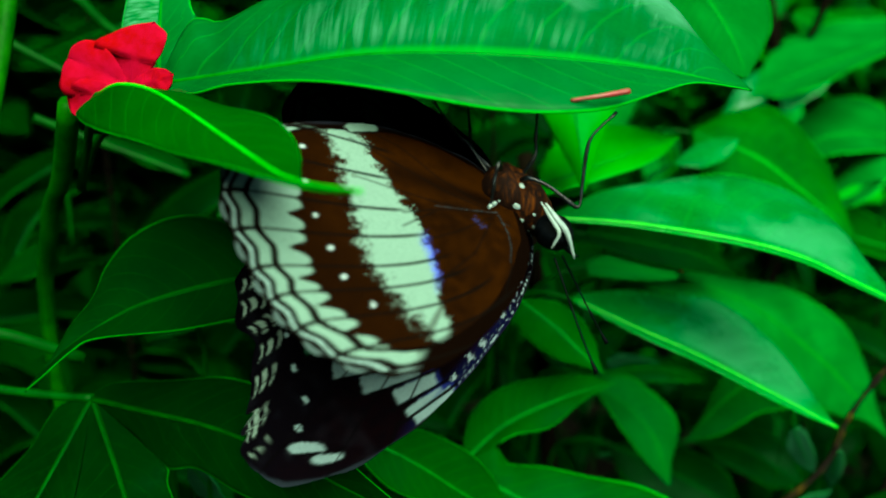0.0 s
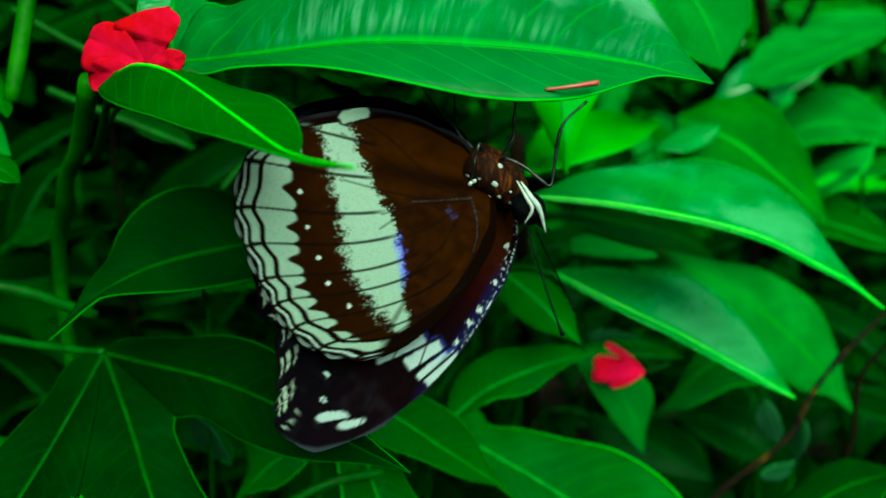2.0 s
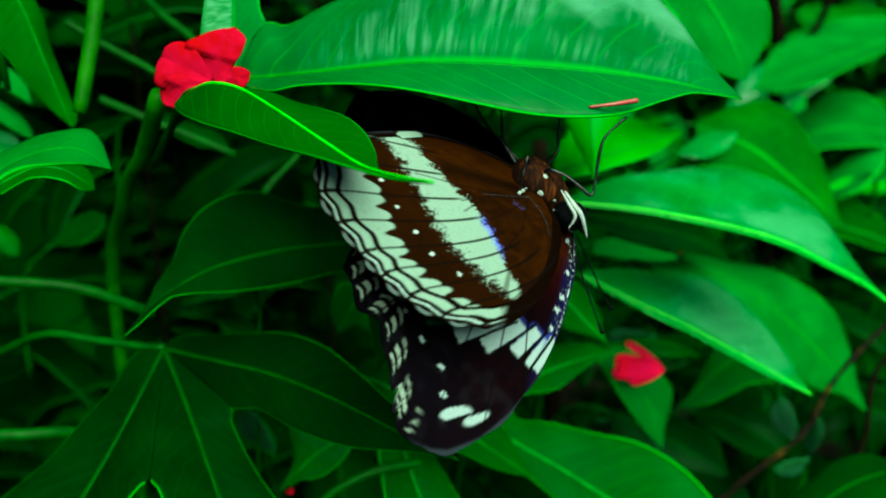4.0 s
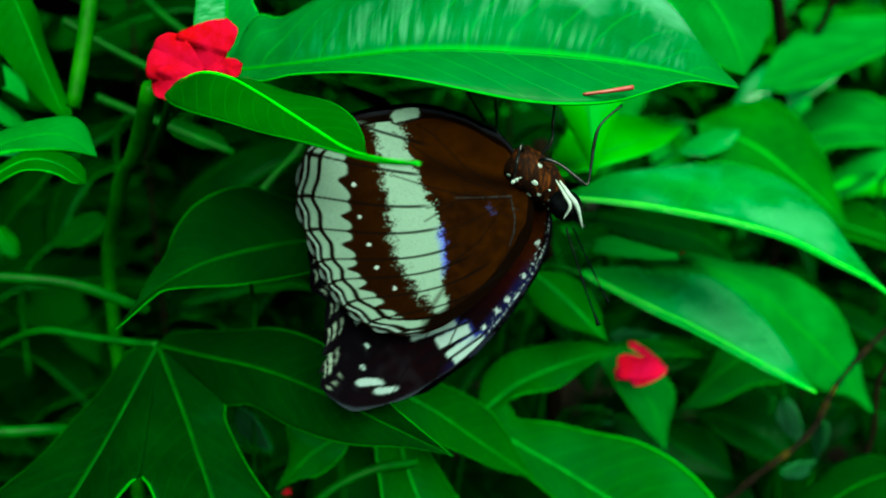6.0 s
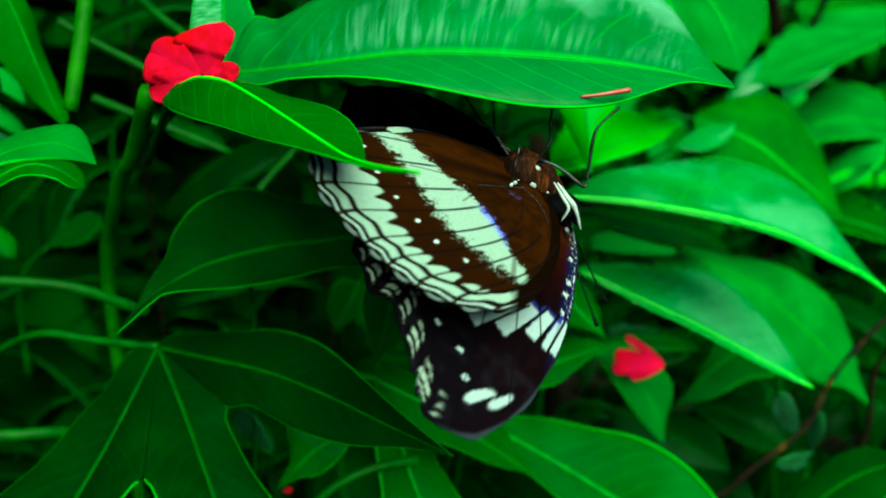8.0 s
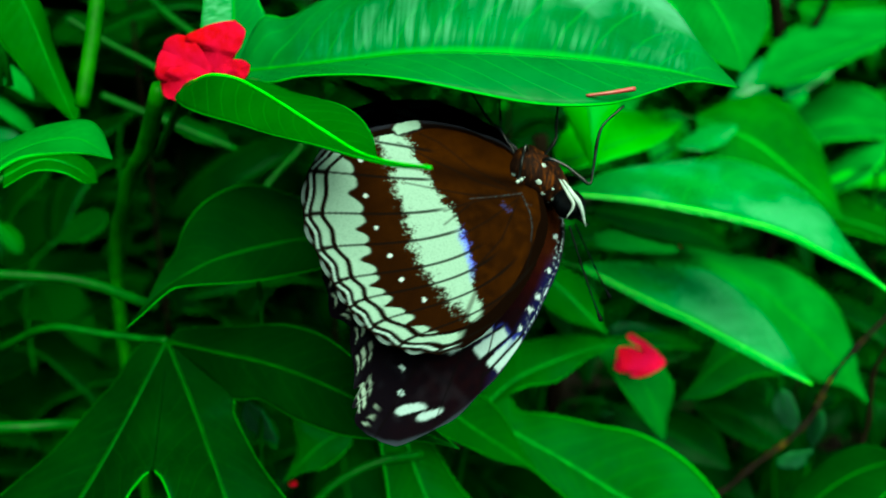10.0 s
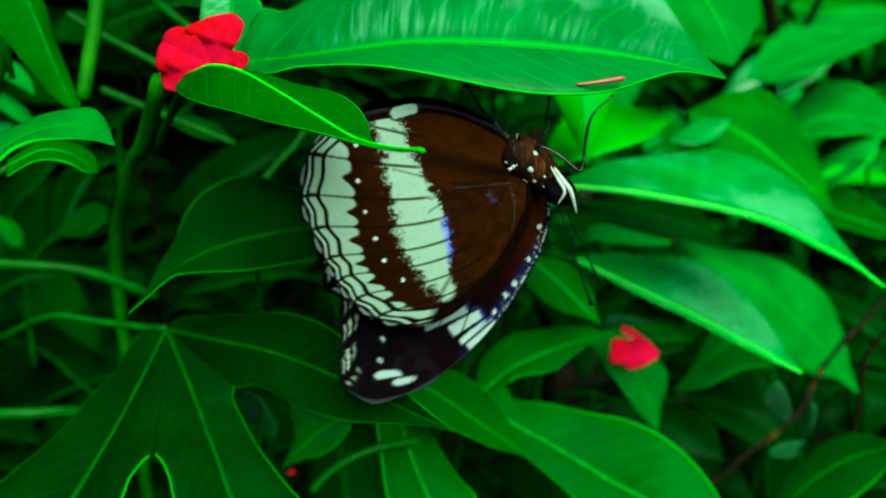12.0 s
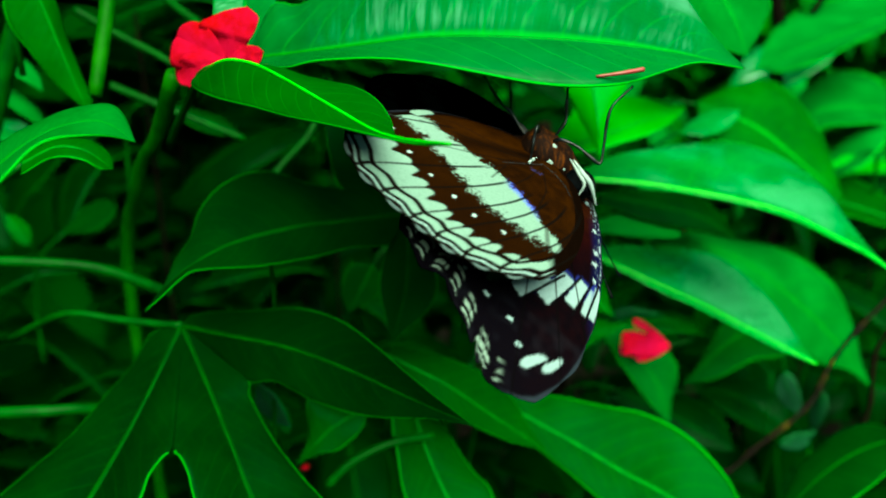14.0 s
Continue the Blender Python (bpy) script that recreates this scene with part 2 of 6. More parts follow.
def sheet(bm, rows, uvs, thick):
    """A thin skin over a grid of places, with a front, a back and a closed rim."""
    layer = bm.loops.layers.uv.verify()
    n, m = len(rows), len(rows[0])
    normals = [[(rows[min(i + 1, n - 1)][j] - rows[max(i - 1, 0)][j]).cross(rows[i][min(j + 1, m - 1)] - rows[i][max(j - 1, 0)]) for j in range(m)] for i in range(n)]
    skins = []
    for sign in (1, -1):
        skins.append([[bm.verts.new(rows[i][j] + (normals[i][j].normalized() * (sign * thick / 2) if normals[i][j].length > 0 else Vector())) for j in range(m)] for i in range(n)])
    coord = {}
    for skin in skins:
        for i in range(n):
            for j in range(m):
                coord[skin[i][j]] = uvs[i][j]

    def face(*vs):
        f = bm.faces.new(vs)
        for loop in f.loops:
            loop[layer].uv = coord[loop.vert]

    for k, skin in enumerate(skins):
        for i in range(n - 1):
            for j in range(m - 1):
                q = (skin[i][j], skin[i + 1][j], skin[i + 1][j + 1], skin[i][j + 1])
                face(*(q if k == 0 else q[::-1]))
    a, b = skins
    for i in range(n - 1):
        face(a[i][0], b[i][0], b[i + 1][0], a[i + 1][0])
        face(a[i + 1][m - 1], b[i + 1][m - 1], b[i][m - 1], a[i][m - 1])
    for j in range(m - 1):
        face(a[0][j + 1], b[0][j + 1], b[0][j], a[0][j])
        face(a[n - 1][j], b[n - 1][j], b[n - 1][j + 1], a[n - 1][j + 1])
    return bm


def blade(bm, line, left, right, a, b, n=40, m=9, camber=0.12, wave=0.02, thick=0.00035, seed=0, drip=0.0):
    """A leaf's blade along a midrib: left and right reach from the midrib to the edges where it is widest; a, b shape it to base and tip."""
    c = curve_points(line, n)
    left, right = Vector(left), Vector(right)
    shape = [(p, q, (p / (p + q)) ** p * (q / (p + q)) ** q) for p, q in zip(*((x, x) if isinstance(x, (int, float)) else x for x in (a, b)))]
    rng = random.Random(seed)
    ph, ph2 = rng.uniform(0, 6), rng.uniform(0, 6)
    rows, uvs = [], []
    for k in range(n + 1):
        s = min(max(k / n, 0.004), 0.996)
        narrow = 1 - drip * min(1, max(0, (s - 0.72) / 0.2))
        widths = [s ** p * (1 - s) ** q / top * narrow for p, q, top in shape]
        ahead = c[min(k + 1, n)] - c[max(k - 1, 0)]
        face = ahead.cross(left - right).normalized()
        row, uv = [], []
        for j in range(-m, m + 1):
            v = abs(j) / m
            reach, w = (left, widths[0]) if j < 0 else (right, widths[1])
            lift = -camber * v * v * reach.length * w + wave * reach.length * v * v * (math.sin(9 * s + ph + (j > 0) * ph2) + 0.5 * math.sin(23 * s + ph2)) * min(1, 4 * (1 - s))
            swirl = ahead.normalized() * (0.10 * reach.length * v * w)
            row.append(c[k] + reach * (w * v) + face * lift + swirl)
            uv.append((s, 0.5 + 0.5 * j / m))
        rows.append(row)
        uvs.append(uv)
    return sheet(bm, rows, uvs, thick)


def leaf(parent, line, left, right, a, b, kind="mature", petiole=None, label="", seed=0, camber=0.12, wave=0.02, rib=0.0006):
    """One leaf of a shrub: blade with a midrib and a petiole under it."""
    base = Vector(parent.location)
    line = [Vector(p) - base for p in line]
    ob = part("leaf", blade(bmesh.new(), line, left, right, a, b, seed=seed, camber=camber, wave=wave, drip=0.45), LEAF[kind], parent, label)
    lift = (line[1] - line[0]).cross(Vector(left) - Vector(right)).normalized()
    part("midrib", tube(bmesh.new(), [p + lift * rib * -0.3 for p in line], rib, 24, 6, 0.25), SHADED_RIB if kind in ("deep_shade", "shade") else RIB, ob)
    if petiole is None:
        back = (line[0] - line[1]).normalized()
        petiole = [line[0], line[0] + back * 0.012 + Vector((0, 0.002, -0.004)), line[0] + back * 0.022 + Vector((0, 0.010, -0.018)), line[0] + back * 0.026 + Vector((0, 0.016, -0.05))]
    else:
        petiole = [Vector(p) - base for p in petiole]
    part("petiole", tube(bmesh.new(), petiole, rib * 1.1, 12, 6, 1.2), STEM, ob)
    return ob


def even(pts, n):
    """n + 1 evenly spaced places along a smooth line through the given ones."""
    line = curve_points(pts, 12 * len(pts))
    runs = np.concatenate([[0], np.cumsum([(q - p).length for p, q in zip(line, line[1:])])])
    xyz = [np.interp(np.linspace(0, runs[-1], n + 1), runs, [p[i] for p in line]) for i in range(3)]
    return [Vector(p) for p in zip(*xyz)]


def lobe(bm, mid, left, right, joined, n, m, camber, wave, ribs, seed, thick=0.00035):
    """A leaf lobe between its two edges and over its midrib, swelling between the side veins; joined: the share of each edge that is grown to the next lobe."""
    c, reach = even(mid, n), (even(left, n), even(right, n))
    rng = random.Random(seed)
    ph, ph2 = rng.uniform(0, 6), rng.uniform(0, 6)
    rows, uvs = [], []
    for k in range(n + 1):
        s = k / n
        ahead = c[min(k + 1, n)] - c[max(k - 1, 0)]
        face = ahead.cross(reach[0][k] - reach[1][k])
        face = face.normalized() if face.length > 0 else Vector((0, 0, 1))
        if face.z < 0:
            face = -face
        row, uv = [], []
        for j in range(-m, m + 1):
            v, side = abs(j) / m, j > 0
            out = reach[side][k] - c[k]
            swell = camber * 2.6 * v * (1 - 0.75 * v) + 0.007 * math.cos(2 * math.pi * (ribs * s - 2.4 * v ** 1.4)) * min(1, 3 * v) * (1 - v * v)
            ripple = wave * v * v * (math.sin(9 * s + ph + side * ph2) + 0.5 * math.sin(23 * s + ph2)) * min(1, 5 * (1 - s)) * min(1, 5 * s)
            row.append(c[k] + out * v + face * (out.length * (swell + ripple)))
            top = 0.8 if s < joined[side] else 1.0
            uv.append((s, 0.5 + 0.5 * top * (v if side else -v)))
        rows.append(row)
        uvs.append(uv)
    return sheet(bm, rows, uvs, thick)


def outline(mid, left, right, joined=(0, 0)):
    """A lobe's midrib and edges, each from base to tip, and the shares of the edges grown to the next lobes."""
    return mid, left, right, joined


def broad_leaf(parent, kind, label, *lobes, seed=0, camber=0.08, wave=0.02, rib=0.0005, ribs=12, pale=False, petiole=None):
    """One leaf of one or more lobes given by outline(), each with its rib, on one petiole."""
    base = Vector(parent.location)
    local = lambda pts: [Vector(p) - base for p in pts]
    bm = bmesh.new()
    for k, (mid, left, right, joined) in enumerate(lobes):
        lobe(bm, *(local(p) for p in (mid, left, right)), joined, 84, 9, camber, wave, ribs, seed + 7 * k)
    ob = part("leaf", bm, LEAF[kind], parent, label)
    for mid, left, right, *_ in lobes:
        line = even(local(mid), 40)
        lift = (line[20] - line[0]).cross(Vector(left[len(left) // 2]) - Vector(right[len(right) // 2])).normalized()
        lift = lift if lift.z > 0 else -lift
        part("midrib", tube(bmesh.new(), [p + lift * rib * (0.45 if pale else 0.05) for p in line], rib, 0, 7, 0.7 if pale else 0.3), PALE_RIB if pale else SHADED_RIB if kind in ("deep_shade", "shade") else RIB, ob)
    first = local(lobes[0][0])
    if petiole is None:
        back = (first[0] - first[1]).normalized()
        stalk = [first[0], first[0] + back * 0.012 + Vector((0, 0.002, -0.004)), first[0] + back * 0.022 + Vector((0, 0.010, -0.018)), first[0] + back * 0.026 + Vector((0, 0.016, -0.05))]
    else:
        stalk = local(petiole)
    part("petiole", tube(bmesh.new(), stalk, max(0.0007, rib * 1.3), 14, 7, 1.2), STEM, ob)
    return ob, first[0]


# ---- ground ----
def ground():
    bm = bmesh.new()
    n, size = 60, 60.0
    ticks = [math.copysign(abs(i / n) ** 3, i) * size for i in range(-n, n + 1)]
    grid = [[bm.verts.new((x, y, 0.015 * noise.noise((x * 3, y * 3, 0)) if abs(x) + abs(y) < 8 else 0)) for y in ticks] for x in ticks]
    for i in range(2 * n):
        for j in range(2 * n):
            bm.faces.new((grid[i][j], grid[i + 1][j], grid[i + 1][j + 1], grid[i][j + 1]))
    return tagged(part("ground", bm, SOIL, None), "dark bare soil under the shrubs", "ground", kind="structure")


ground()

# ---- shrubs in front ----
SHRUBS = {
    "near": empty("shrub", (-0.10, 0.17, 0.0), "flowering shrub with glossy lobed green leaves", "shrub", "shrubs"),
    "right": empty("shrub", (0.07, 0.32, 0.0), "shrub with long drooping glossy green leaves", "shrub", "shrubs"),
}
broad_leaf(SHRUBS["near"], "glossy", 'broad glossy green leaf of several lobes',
    outline([(-0.0503, 0.1290, 0.6023), (-0.0356, 0.1210, 0.6038), (-0.0248, 0.1160, 0.6049), (-0.0137, 0.1120, 0.6062), (-0.0022, 0.1100, 0.6065), (0.0093, 0.1100, 0.6062), (0.0217, 0.1120, 0.6055), (0.0362, 0.1160, 0.6039), (0.0514, 0.1210, 0.6013)],
            [(-0.0506, 0.1300, 0.6030), (-0.0457, 0.1370, 0.6131), (-0.0401, 0.1400, 0.6129), (-0.0284, 0.1490, 0.6199), (-0.0074, 0.1570, 0.6286), (0.0145, 0.1590, 0.6304), (0.0331, 0.1550, 0.6248), (0.0426, 0.1440, 0.6161), (0.0463, 0.1340, 0.6091), (0.0490, 0.1270, 0.6047), (0.0514, 0.1210, 0.6013)],
            [(-0.0501, 0.1280, 0.6016), (-0.0403, 0.1170, 0.6002), (-0.0329, 0.1120, 0.6014), (-0.0227, 0.1070, 0.6019), (-0.0133, 0.1030, 0.6012), (-0.0024, 0.1010, 0.5996), (0.0085, 0.1010, 0.5978), (0.0166, 0.1020, 0.5973), (0.0242, 0.1050, 0.5980), (0.0331, 0.1100, 0.6006), (0.0401, 0.1140, 0.6021), (0.0514, 0.1210, 0.6013)], (0.07, 0.05)),
    outline([(-0.0503, 0.1290, 0.6023), (-0.0523, 0.1360, 0.6102), (-0.0561, 0.1500, 0.6235), (-0.0602, 0.1650, 0.6373)],
            [(-0.0503, 0.1290, 0.6023), (-0.0580, 0.1330, 0.6053), (-0.0601, 0.1400, 0.6152), (-0.0611, 0.1520, 0.6275), (-0.0602, 0.1650, 0.6373)],
            [(-0.0503, 0.1290, 0.6023), (-0.0459, 0.1370, 0.6127), (-0.0481, 0.1420, 0.6178), (-0.0519, 0.1550, 0.6280), (-0.0602, 0.1650, 0.6373)], (0.05, 0.3)), seed=1, camber=0.1, rib=0.0006, ribs=13, petiole=[(-0.0503, 0.1290, 0.6023), (-0.0565, 0.1330, 0.5994), (-0.0702, 0.1450, 0.5913), (-0.0778, 0.1520, 0.5812)])
broad_leaf(SHRUBS["near"], "dimmed", 'folded green leaf lobe with a pale midrib',
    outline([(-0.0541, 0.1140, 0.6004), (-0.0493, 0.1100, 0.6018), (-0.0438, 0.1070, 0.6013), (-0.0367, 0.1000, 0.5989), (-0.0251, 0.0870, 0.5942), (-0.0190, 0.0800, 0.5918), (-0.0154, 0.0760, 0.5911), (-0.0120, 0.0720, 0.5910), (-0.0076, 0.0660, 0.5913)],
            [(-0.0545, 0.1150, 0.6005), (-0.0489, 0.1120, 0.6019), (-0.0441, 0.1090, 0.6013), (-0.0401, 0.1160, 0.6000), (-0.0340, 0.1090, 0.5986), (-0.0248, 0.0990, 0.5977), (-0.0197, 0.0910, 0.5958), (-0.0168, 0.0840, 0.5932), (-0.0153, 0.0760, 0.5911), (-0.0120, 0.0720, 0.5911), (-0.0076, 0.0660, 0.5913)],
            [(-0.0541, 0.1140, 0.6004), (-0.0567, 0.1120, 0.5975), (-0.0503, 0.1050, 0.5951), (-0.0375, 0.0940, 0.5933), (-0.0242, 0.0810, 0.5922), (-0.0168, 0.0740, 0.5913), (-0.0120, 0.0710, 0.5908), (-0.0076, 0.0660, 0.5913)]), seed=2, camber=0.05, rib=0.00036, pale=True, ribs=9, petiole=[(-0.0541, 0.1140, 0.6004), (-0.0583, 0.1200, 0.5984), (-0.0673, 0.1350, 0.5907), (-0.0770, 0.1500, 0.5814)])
broad_leaf(SHRUBS["near"], "fresh", 'bent bright green leaf',
    outline([(-0.0739, 0.0720, 0.5843), (-0.0680, 0.0740, 0.5895), (-0.0642, 0.0780, 0.5921), (-0.0602, 0.0820, 0.5925), (-0.0569, 0.0850, 0.5893)],
            [(-0.0762, 0.0760, 0.5863), (-0.0713, 0.0800, 0.5910), (-0.0674, 0.0860, 0.5934), (-0.0634, 0.0900, 0.5940), (-0.0603, 0.0890, 0.5927), (-0.0569, 0.0850, 0.5893)],
            [(-0.0717, 0.0680, 0.5819), (-0.0675, 0.0690, 0.5860), (-0.0647, 0.0710, 0.5894), (-0.0618, 0.0740, 0.5908), (-0.0587, 0.0800, 0.5905), (-0.0569, 0.0850, 0.5893)]), seed=3, camber=0.1)
broad_leaf(SHRUBS["near"], "mature", '',
    outline([(-0.0961, 0.1200, 0.5809), (-0.0891, 0.1210, 0.5842), (-0.0838, 0.1220, 0.5834), (-0.0793, 0.1240, 0.5794)],
            [(-0.0977, 0.1230, 0.5817), (-0.0911, 0.1250, 0.5854), (-0.0845, 0.1260, 0.5849), (-0.0809, 0.1260, 0.5821), (-0.0793, 0.1240, 0.5794)],
            [(-0.0952, 0.1180, 0.5789), (-0.0883, 0.1180, 0.5824), (-0.0831, 0.1190, 0.5818), (-0.0808, 0.1210, 0.5798), (-0.0793, 0.1240, 0.5794)]), seed=31)
broad_leaf(SHRUBS["near"], "mature", '',
    outline([(-0.1077, 0.1480, 0.6241), (-0.1048, 0.1500, 0.6157), (-0.1018, 0.1520, 0.6029), (-0.0984, 0.1540, 0.5895)],
            [(-0.1066, 0.1530, 0.6248), (-0.1037, 0.1550, 0.6155), (-0.1026, 0.1560, 0.6070), (-0.0995, 0.1560, 0.5968), (-0.0976, 0.1550, 0.5920), (-0.0984, 0.1540, 0.5895)],
            [(-0.1101, 0.1450, 0.6225), (-0.1116, 0.1470, 0.6116), (-0.1085, 0.1490, 0.6041), (-0.1043, 0.1520, 0.5961), (-0.0984, 0.1540, 0.5895)]), seed=4)
broad_leaf(SHRUBS["near"], "shade", 'green leaf with drooping pointed lobes, shade in its colour',
    outline([(-0.0185, 0.1500, 0.5651), (-0.0317, 0.1440, 0.5644), (-0.0416, 0.1380, 0.5642), (-0.0519, 0.1310, 0.5630), (-0.0588, 0.1240, 0.5614), (-0.0648, 0.1160, 0.5578), (-0.0687, 0.1090, 0.5528)],
            [(-0.0185, 0.1500, 0.5651), (-0.0269, 0.1520, 0.5687), (-0.0355, 0.1540, 0.5701), (-0.0443, 0.1530, 0.5716), (-0.0521, 0.1500, 0.5742), (-0.0580, 0.1460, 0.5743), (-0.0629, 0.1400, 0.5719), (-0.0653, 0.1340, 0.5676), (-0.0649, 0.1270, 0.5637), (-0.0659, 0.1200, 0.5604), (-0.0666, 0.1140, 0.5564), (-0.0687, 0.1090, 0.5528)],
            [(-0.0185, 0.1500, 0.5651), (-0.0209, 0.1470, 0.5596), (-0.0230, 0.1450, 0.5575), (-0.0313, 0.1400, 0.5582), (-0.0385, 0.1340, 0.5575), (-0.0463, 0.1280, 0.5573), (-0.0516, 0.1240, 0.5575), (-0.0603, 0.1170, 0.5590), (-0.0629, 0.1140, 0.5579), (-0.0655, 0.1110, 0.5555), (-0.0687, 0.1090, 0.5528)], (0.25, 0.12)),
    outline([(-0.0185, 0.1500, 0.5651), (-0.0178, 0.1480, 0.5550), (-0.0185, 0.1450, 0.5454), (-0.0217, 0.1400, 0.5330)],
            [(-0.0185, 0.1500, 0.5651), (-0.0223, 0.1470, 0.5589), (-0.0243, 0.1460, 0.5528), (-0.0250, 0.1440, 0.5472), (-0.0233, 0.1420, 0.5404), (-0.0220, 0.1410, 0.5363), (-0.0217, 0.1400, 0.5330)],
            [(-0.0185, 0.1500, 0.5651), (-0.0142, 0.1500, 0.5612), (-0.0112, 0.1490, 0.5518), (-0.0104, 0.1470, 0.5461), (-0.0129, 0.1440, 0.5410), (-0.0183, 0.1410, 0.5369), (-0.0217, 0.1400, 0.5330)], (0.25, 0.12)),
    outline([(-0.0185, 0.1500, 0.5651), (-0.0277, 0.1600, 0.5733), (-0.0360, 0.1680, 0.5844), (-0.0429, 0.1750, 0.5961)],
            [(-0.0185, 0.1500, 0.5651), (-0.0284, 0.1520, 0.5670), (-0.0354, 0.1550, 0.5702), (-0.0384, 0.1600, 0.5753), (-0.0410, 0.1660, 0.5845), (-0.0429, 0.1750, 0.5961)],
            [(-0.0185, 0.1500, 0.5651), (-0.0178, 0.1560, 0.5726), (-0.0233, 0.1630, 0.5820), (-0.0315, 0.1700, 0.5904), (-0.0429, 0.1750, 0.5961)], (0.3, 0.3)), seed=5, camber=0.1, rib=0.0006, petiole=[(-0.0185, 0.1500, 0.5651), (-0.0096, 0.1560, 0.5607), (0.0000, 0.1700, 0.5477), (0.0049, 0.1900, 0.5234)])
broad_leaf(SHRUBS["near"], "dimmed", '',
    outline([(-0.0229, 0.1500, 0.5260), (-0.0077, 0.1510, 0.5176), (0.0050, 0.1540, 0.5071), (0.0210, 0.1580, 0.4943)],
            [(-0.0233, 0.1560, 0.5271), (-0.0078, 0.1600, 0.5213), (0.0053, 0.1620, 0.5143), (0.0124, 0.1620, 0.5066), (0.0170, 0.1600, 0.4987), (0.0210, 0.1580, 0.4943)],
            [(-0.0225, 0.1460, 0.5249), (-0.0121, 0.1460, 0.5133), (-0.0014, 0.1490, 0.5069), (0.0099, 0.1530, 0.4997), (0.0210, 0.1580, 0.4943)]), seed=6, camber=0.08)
broad_leaf(SHRUBS["near"], "dimmed", '',
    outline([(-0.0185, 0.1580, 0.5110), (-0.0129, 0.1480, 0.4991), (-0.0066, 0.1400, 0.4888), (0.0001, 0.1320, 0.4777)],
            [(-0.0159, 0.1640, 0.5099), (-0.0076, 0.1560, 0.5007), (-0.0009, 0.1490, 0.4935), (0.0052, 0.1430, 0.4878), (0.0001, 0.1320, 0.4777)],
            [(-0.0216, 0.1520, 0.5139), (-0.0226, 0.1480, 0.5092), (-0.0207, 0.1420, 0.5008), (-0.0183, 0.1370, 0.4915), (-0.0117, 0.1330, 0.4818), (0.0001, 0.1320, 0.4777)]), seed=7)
broad_leaf(SHRUBS["near"], "shade", 'broad green leaf cut into lobes, shade in its colour',
    outline([(-0.0731, 0.1380, 0.5386), (-0.0590, 0.1320, 0.5385), (-0.0455, 0.1260, 0.5385), (-0.0315, 0.1190, 0.5370), (-0.0160, 0.1110, 0.5337), (-0.0022, 0.1040, 0.5309)],
            [(-0.0734, 0.1390, 0.5388), (-0.0697, 0.1410, 0.5408), (-0.0550, 0.1380, 0.5428), (-0.0430, 0.1340, 0.5450), (-0.0326, 0.1280, 0.5445), (-0.0240, 0.1200, 0.5422), (-0.0137, 0.1110, 0.5371), (-0.0022, 0.1040, 0.5309)],
            [(-0.0731, 0.1380, 0.5383), (-0.0624, 0.1330, 0.5331), (-0.0544, 0.1280, 0.5287), (-0.0467, 0.1240, 0.5305), (-0.0366, 0.1180, 0.5287), (-0.0246, 0.1120, 0.5285), (-0.0112, 0.1070, 0.5307), (-0.0022, 0.1040, 0.5309)], (0.02, 0.28)),
    outline([(-0.0731, 0.1380, 0.5386), (-0.0632, 0.1260, 0.5275), (-0.0552, 0.1150, 0.5193), (-0.0486, 0.1060, 0.5119), (-0.0373, 0.0920, 0.5019)],
            [(-0.0731, 0.1380, 0.5386), (-0.0624, 0.1330, 0.5328), (-0.0544, 0.1280, 0.5287), (-0.0537, 0.1260, 0.5253), (-0.0459, 0.1170, 0.5188), (-0.0386, 0.1110, 0.5136), (-0.0327, 0.1060, 0.5100), (-0.0304, 0.0980, 0.5051), (-0.0373, 0.0920, 0.5019)],
            [(-0.0731, 0.1380, 0.5386), (-0.0700, 0.1210, 0.5284), (-0.0655, 0.1080, 0.5231), (-0.0628, 0.1050, 0.5219), (-0.0607, 0.1030, 0.5191), (-0.0592, 0.1010, 0.5155), (-0.0530, 0.0940, 0.5078), (-0.0373, 0.0920, 0.5019)], (0.22, 0.47)),
    outline([(-0.0731, 0.1380, 0.5386), (-0.0774, 0.1220, 0.5250), (-0.0825, 0.1050, 0.5121), (-0.0898, 0.0900, 0.5002)],
            [(-0.0731, 0.1380, 0.5386), (-0.0683, 0.1210, 0.5285), (-0.0650, 0.1080, 0.5232), (-0.0660, 0.1050, 0.5219), (-0.0682, 0.1030, 0.5190), (-0.0689, 0.0990, 0.5156), (-0.0733, 0.0920, 0.5078), (-0.0898, 0.0900, 0.5002)],
            [(-0.0742, 0.1390, 0.5388), (-0.0802, 0.1380, 0.5367), (-0.0838, 0.1330, 0.5299), (-0.0869, 0.1280, 0.5260), (-0.0925, 0.1190, 0.5193), (-0.0989, 0.1110, 0.5138), (-0.1032, 0.1050, 0.5097), (-0.1015, 0.0970, 0.5035), (-0.0898, 0.0900, 0.5002)], (0.47, 0.02)), seed=8, camber=0.08, rib=0.0007, ribs=9, petiole=[(-0.0730, 0.1380, 0.5389), (-0.0793, 0.1390, 0.5388), (-0.0909, 0.1400, 0.5396), (-0.1041, 0.1410, 0.5404), (-0.1211, 0.1460, 0.5316)])
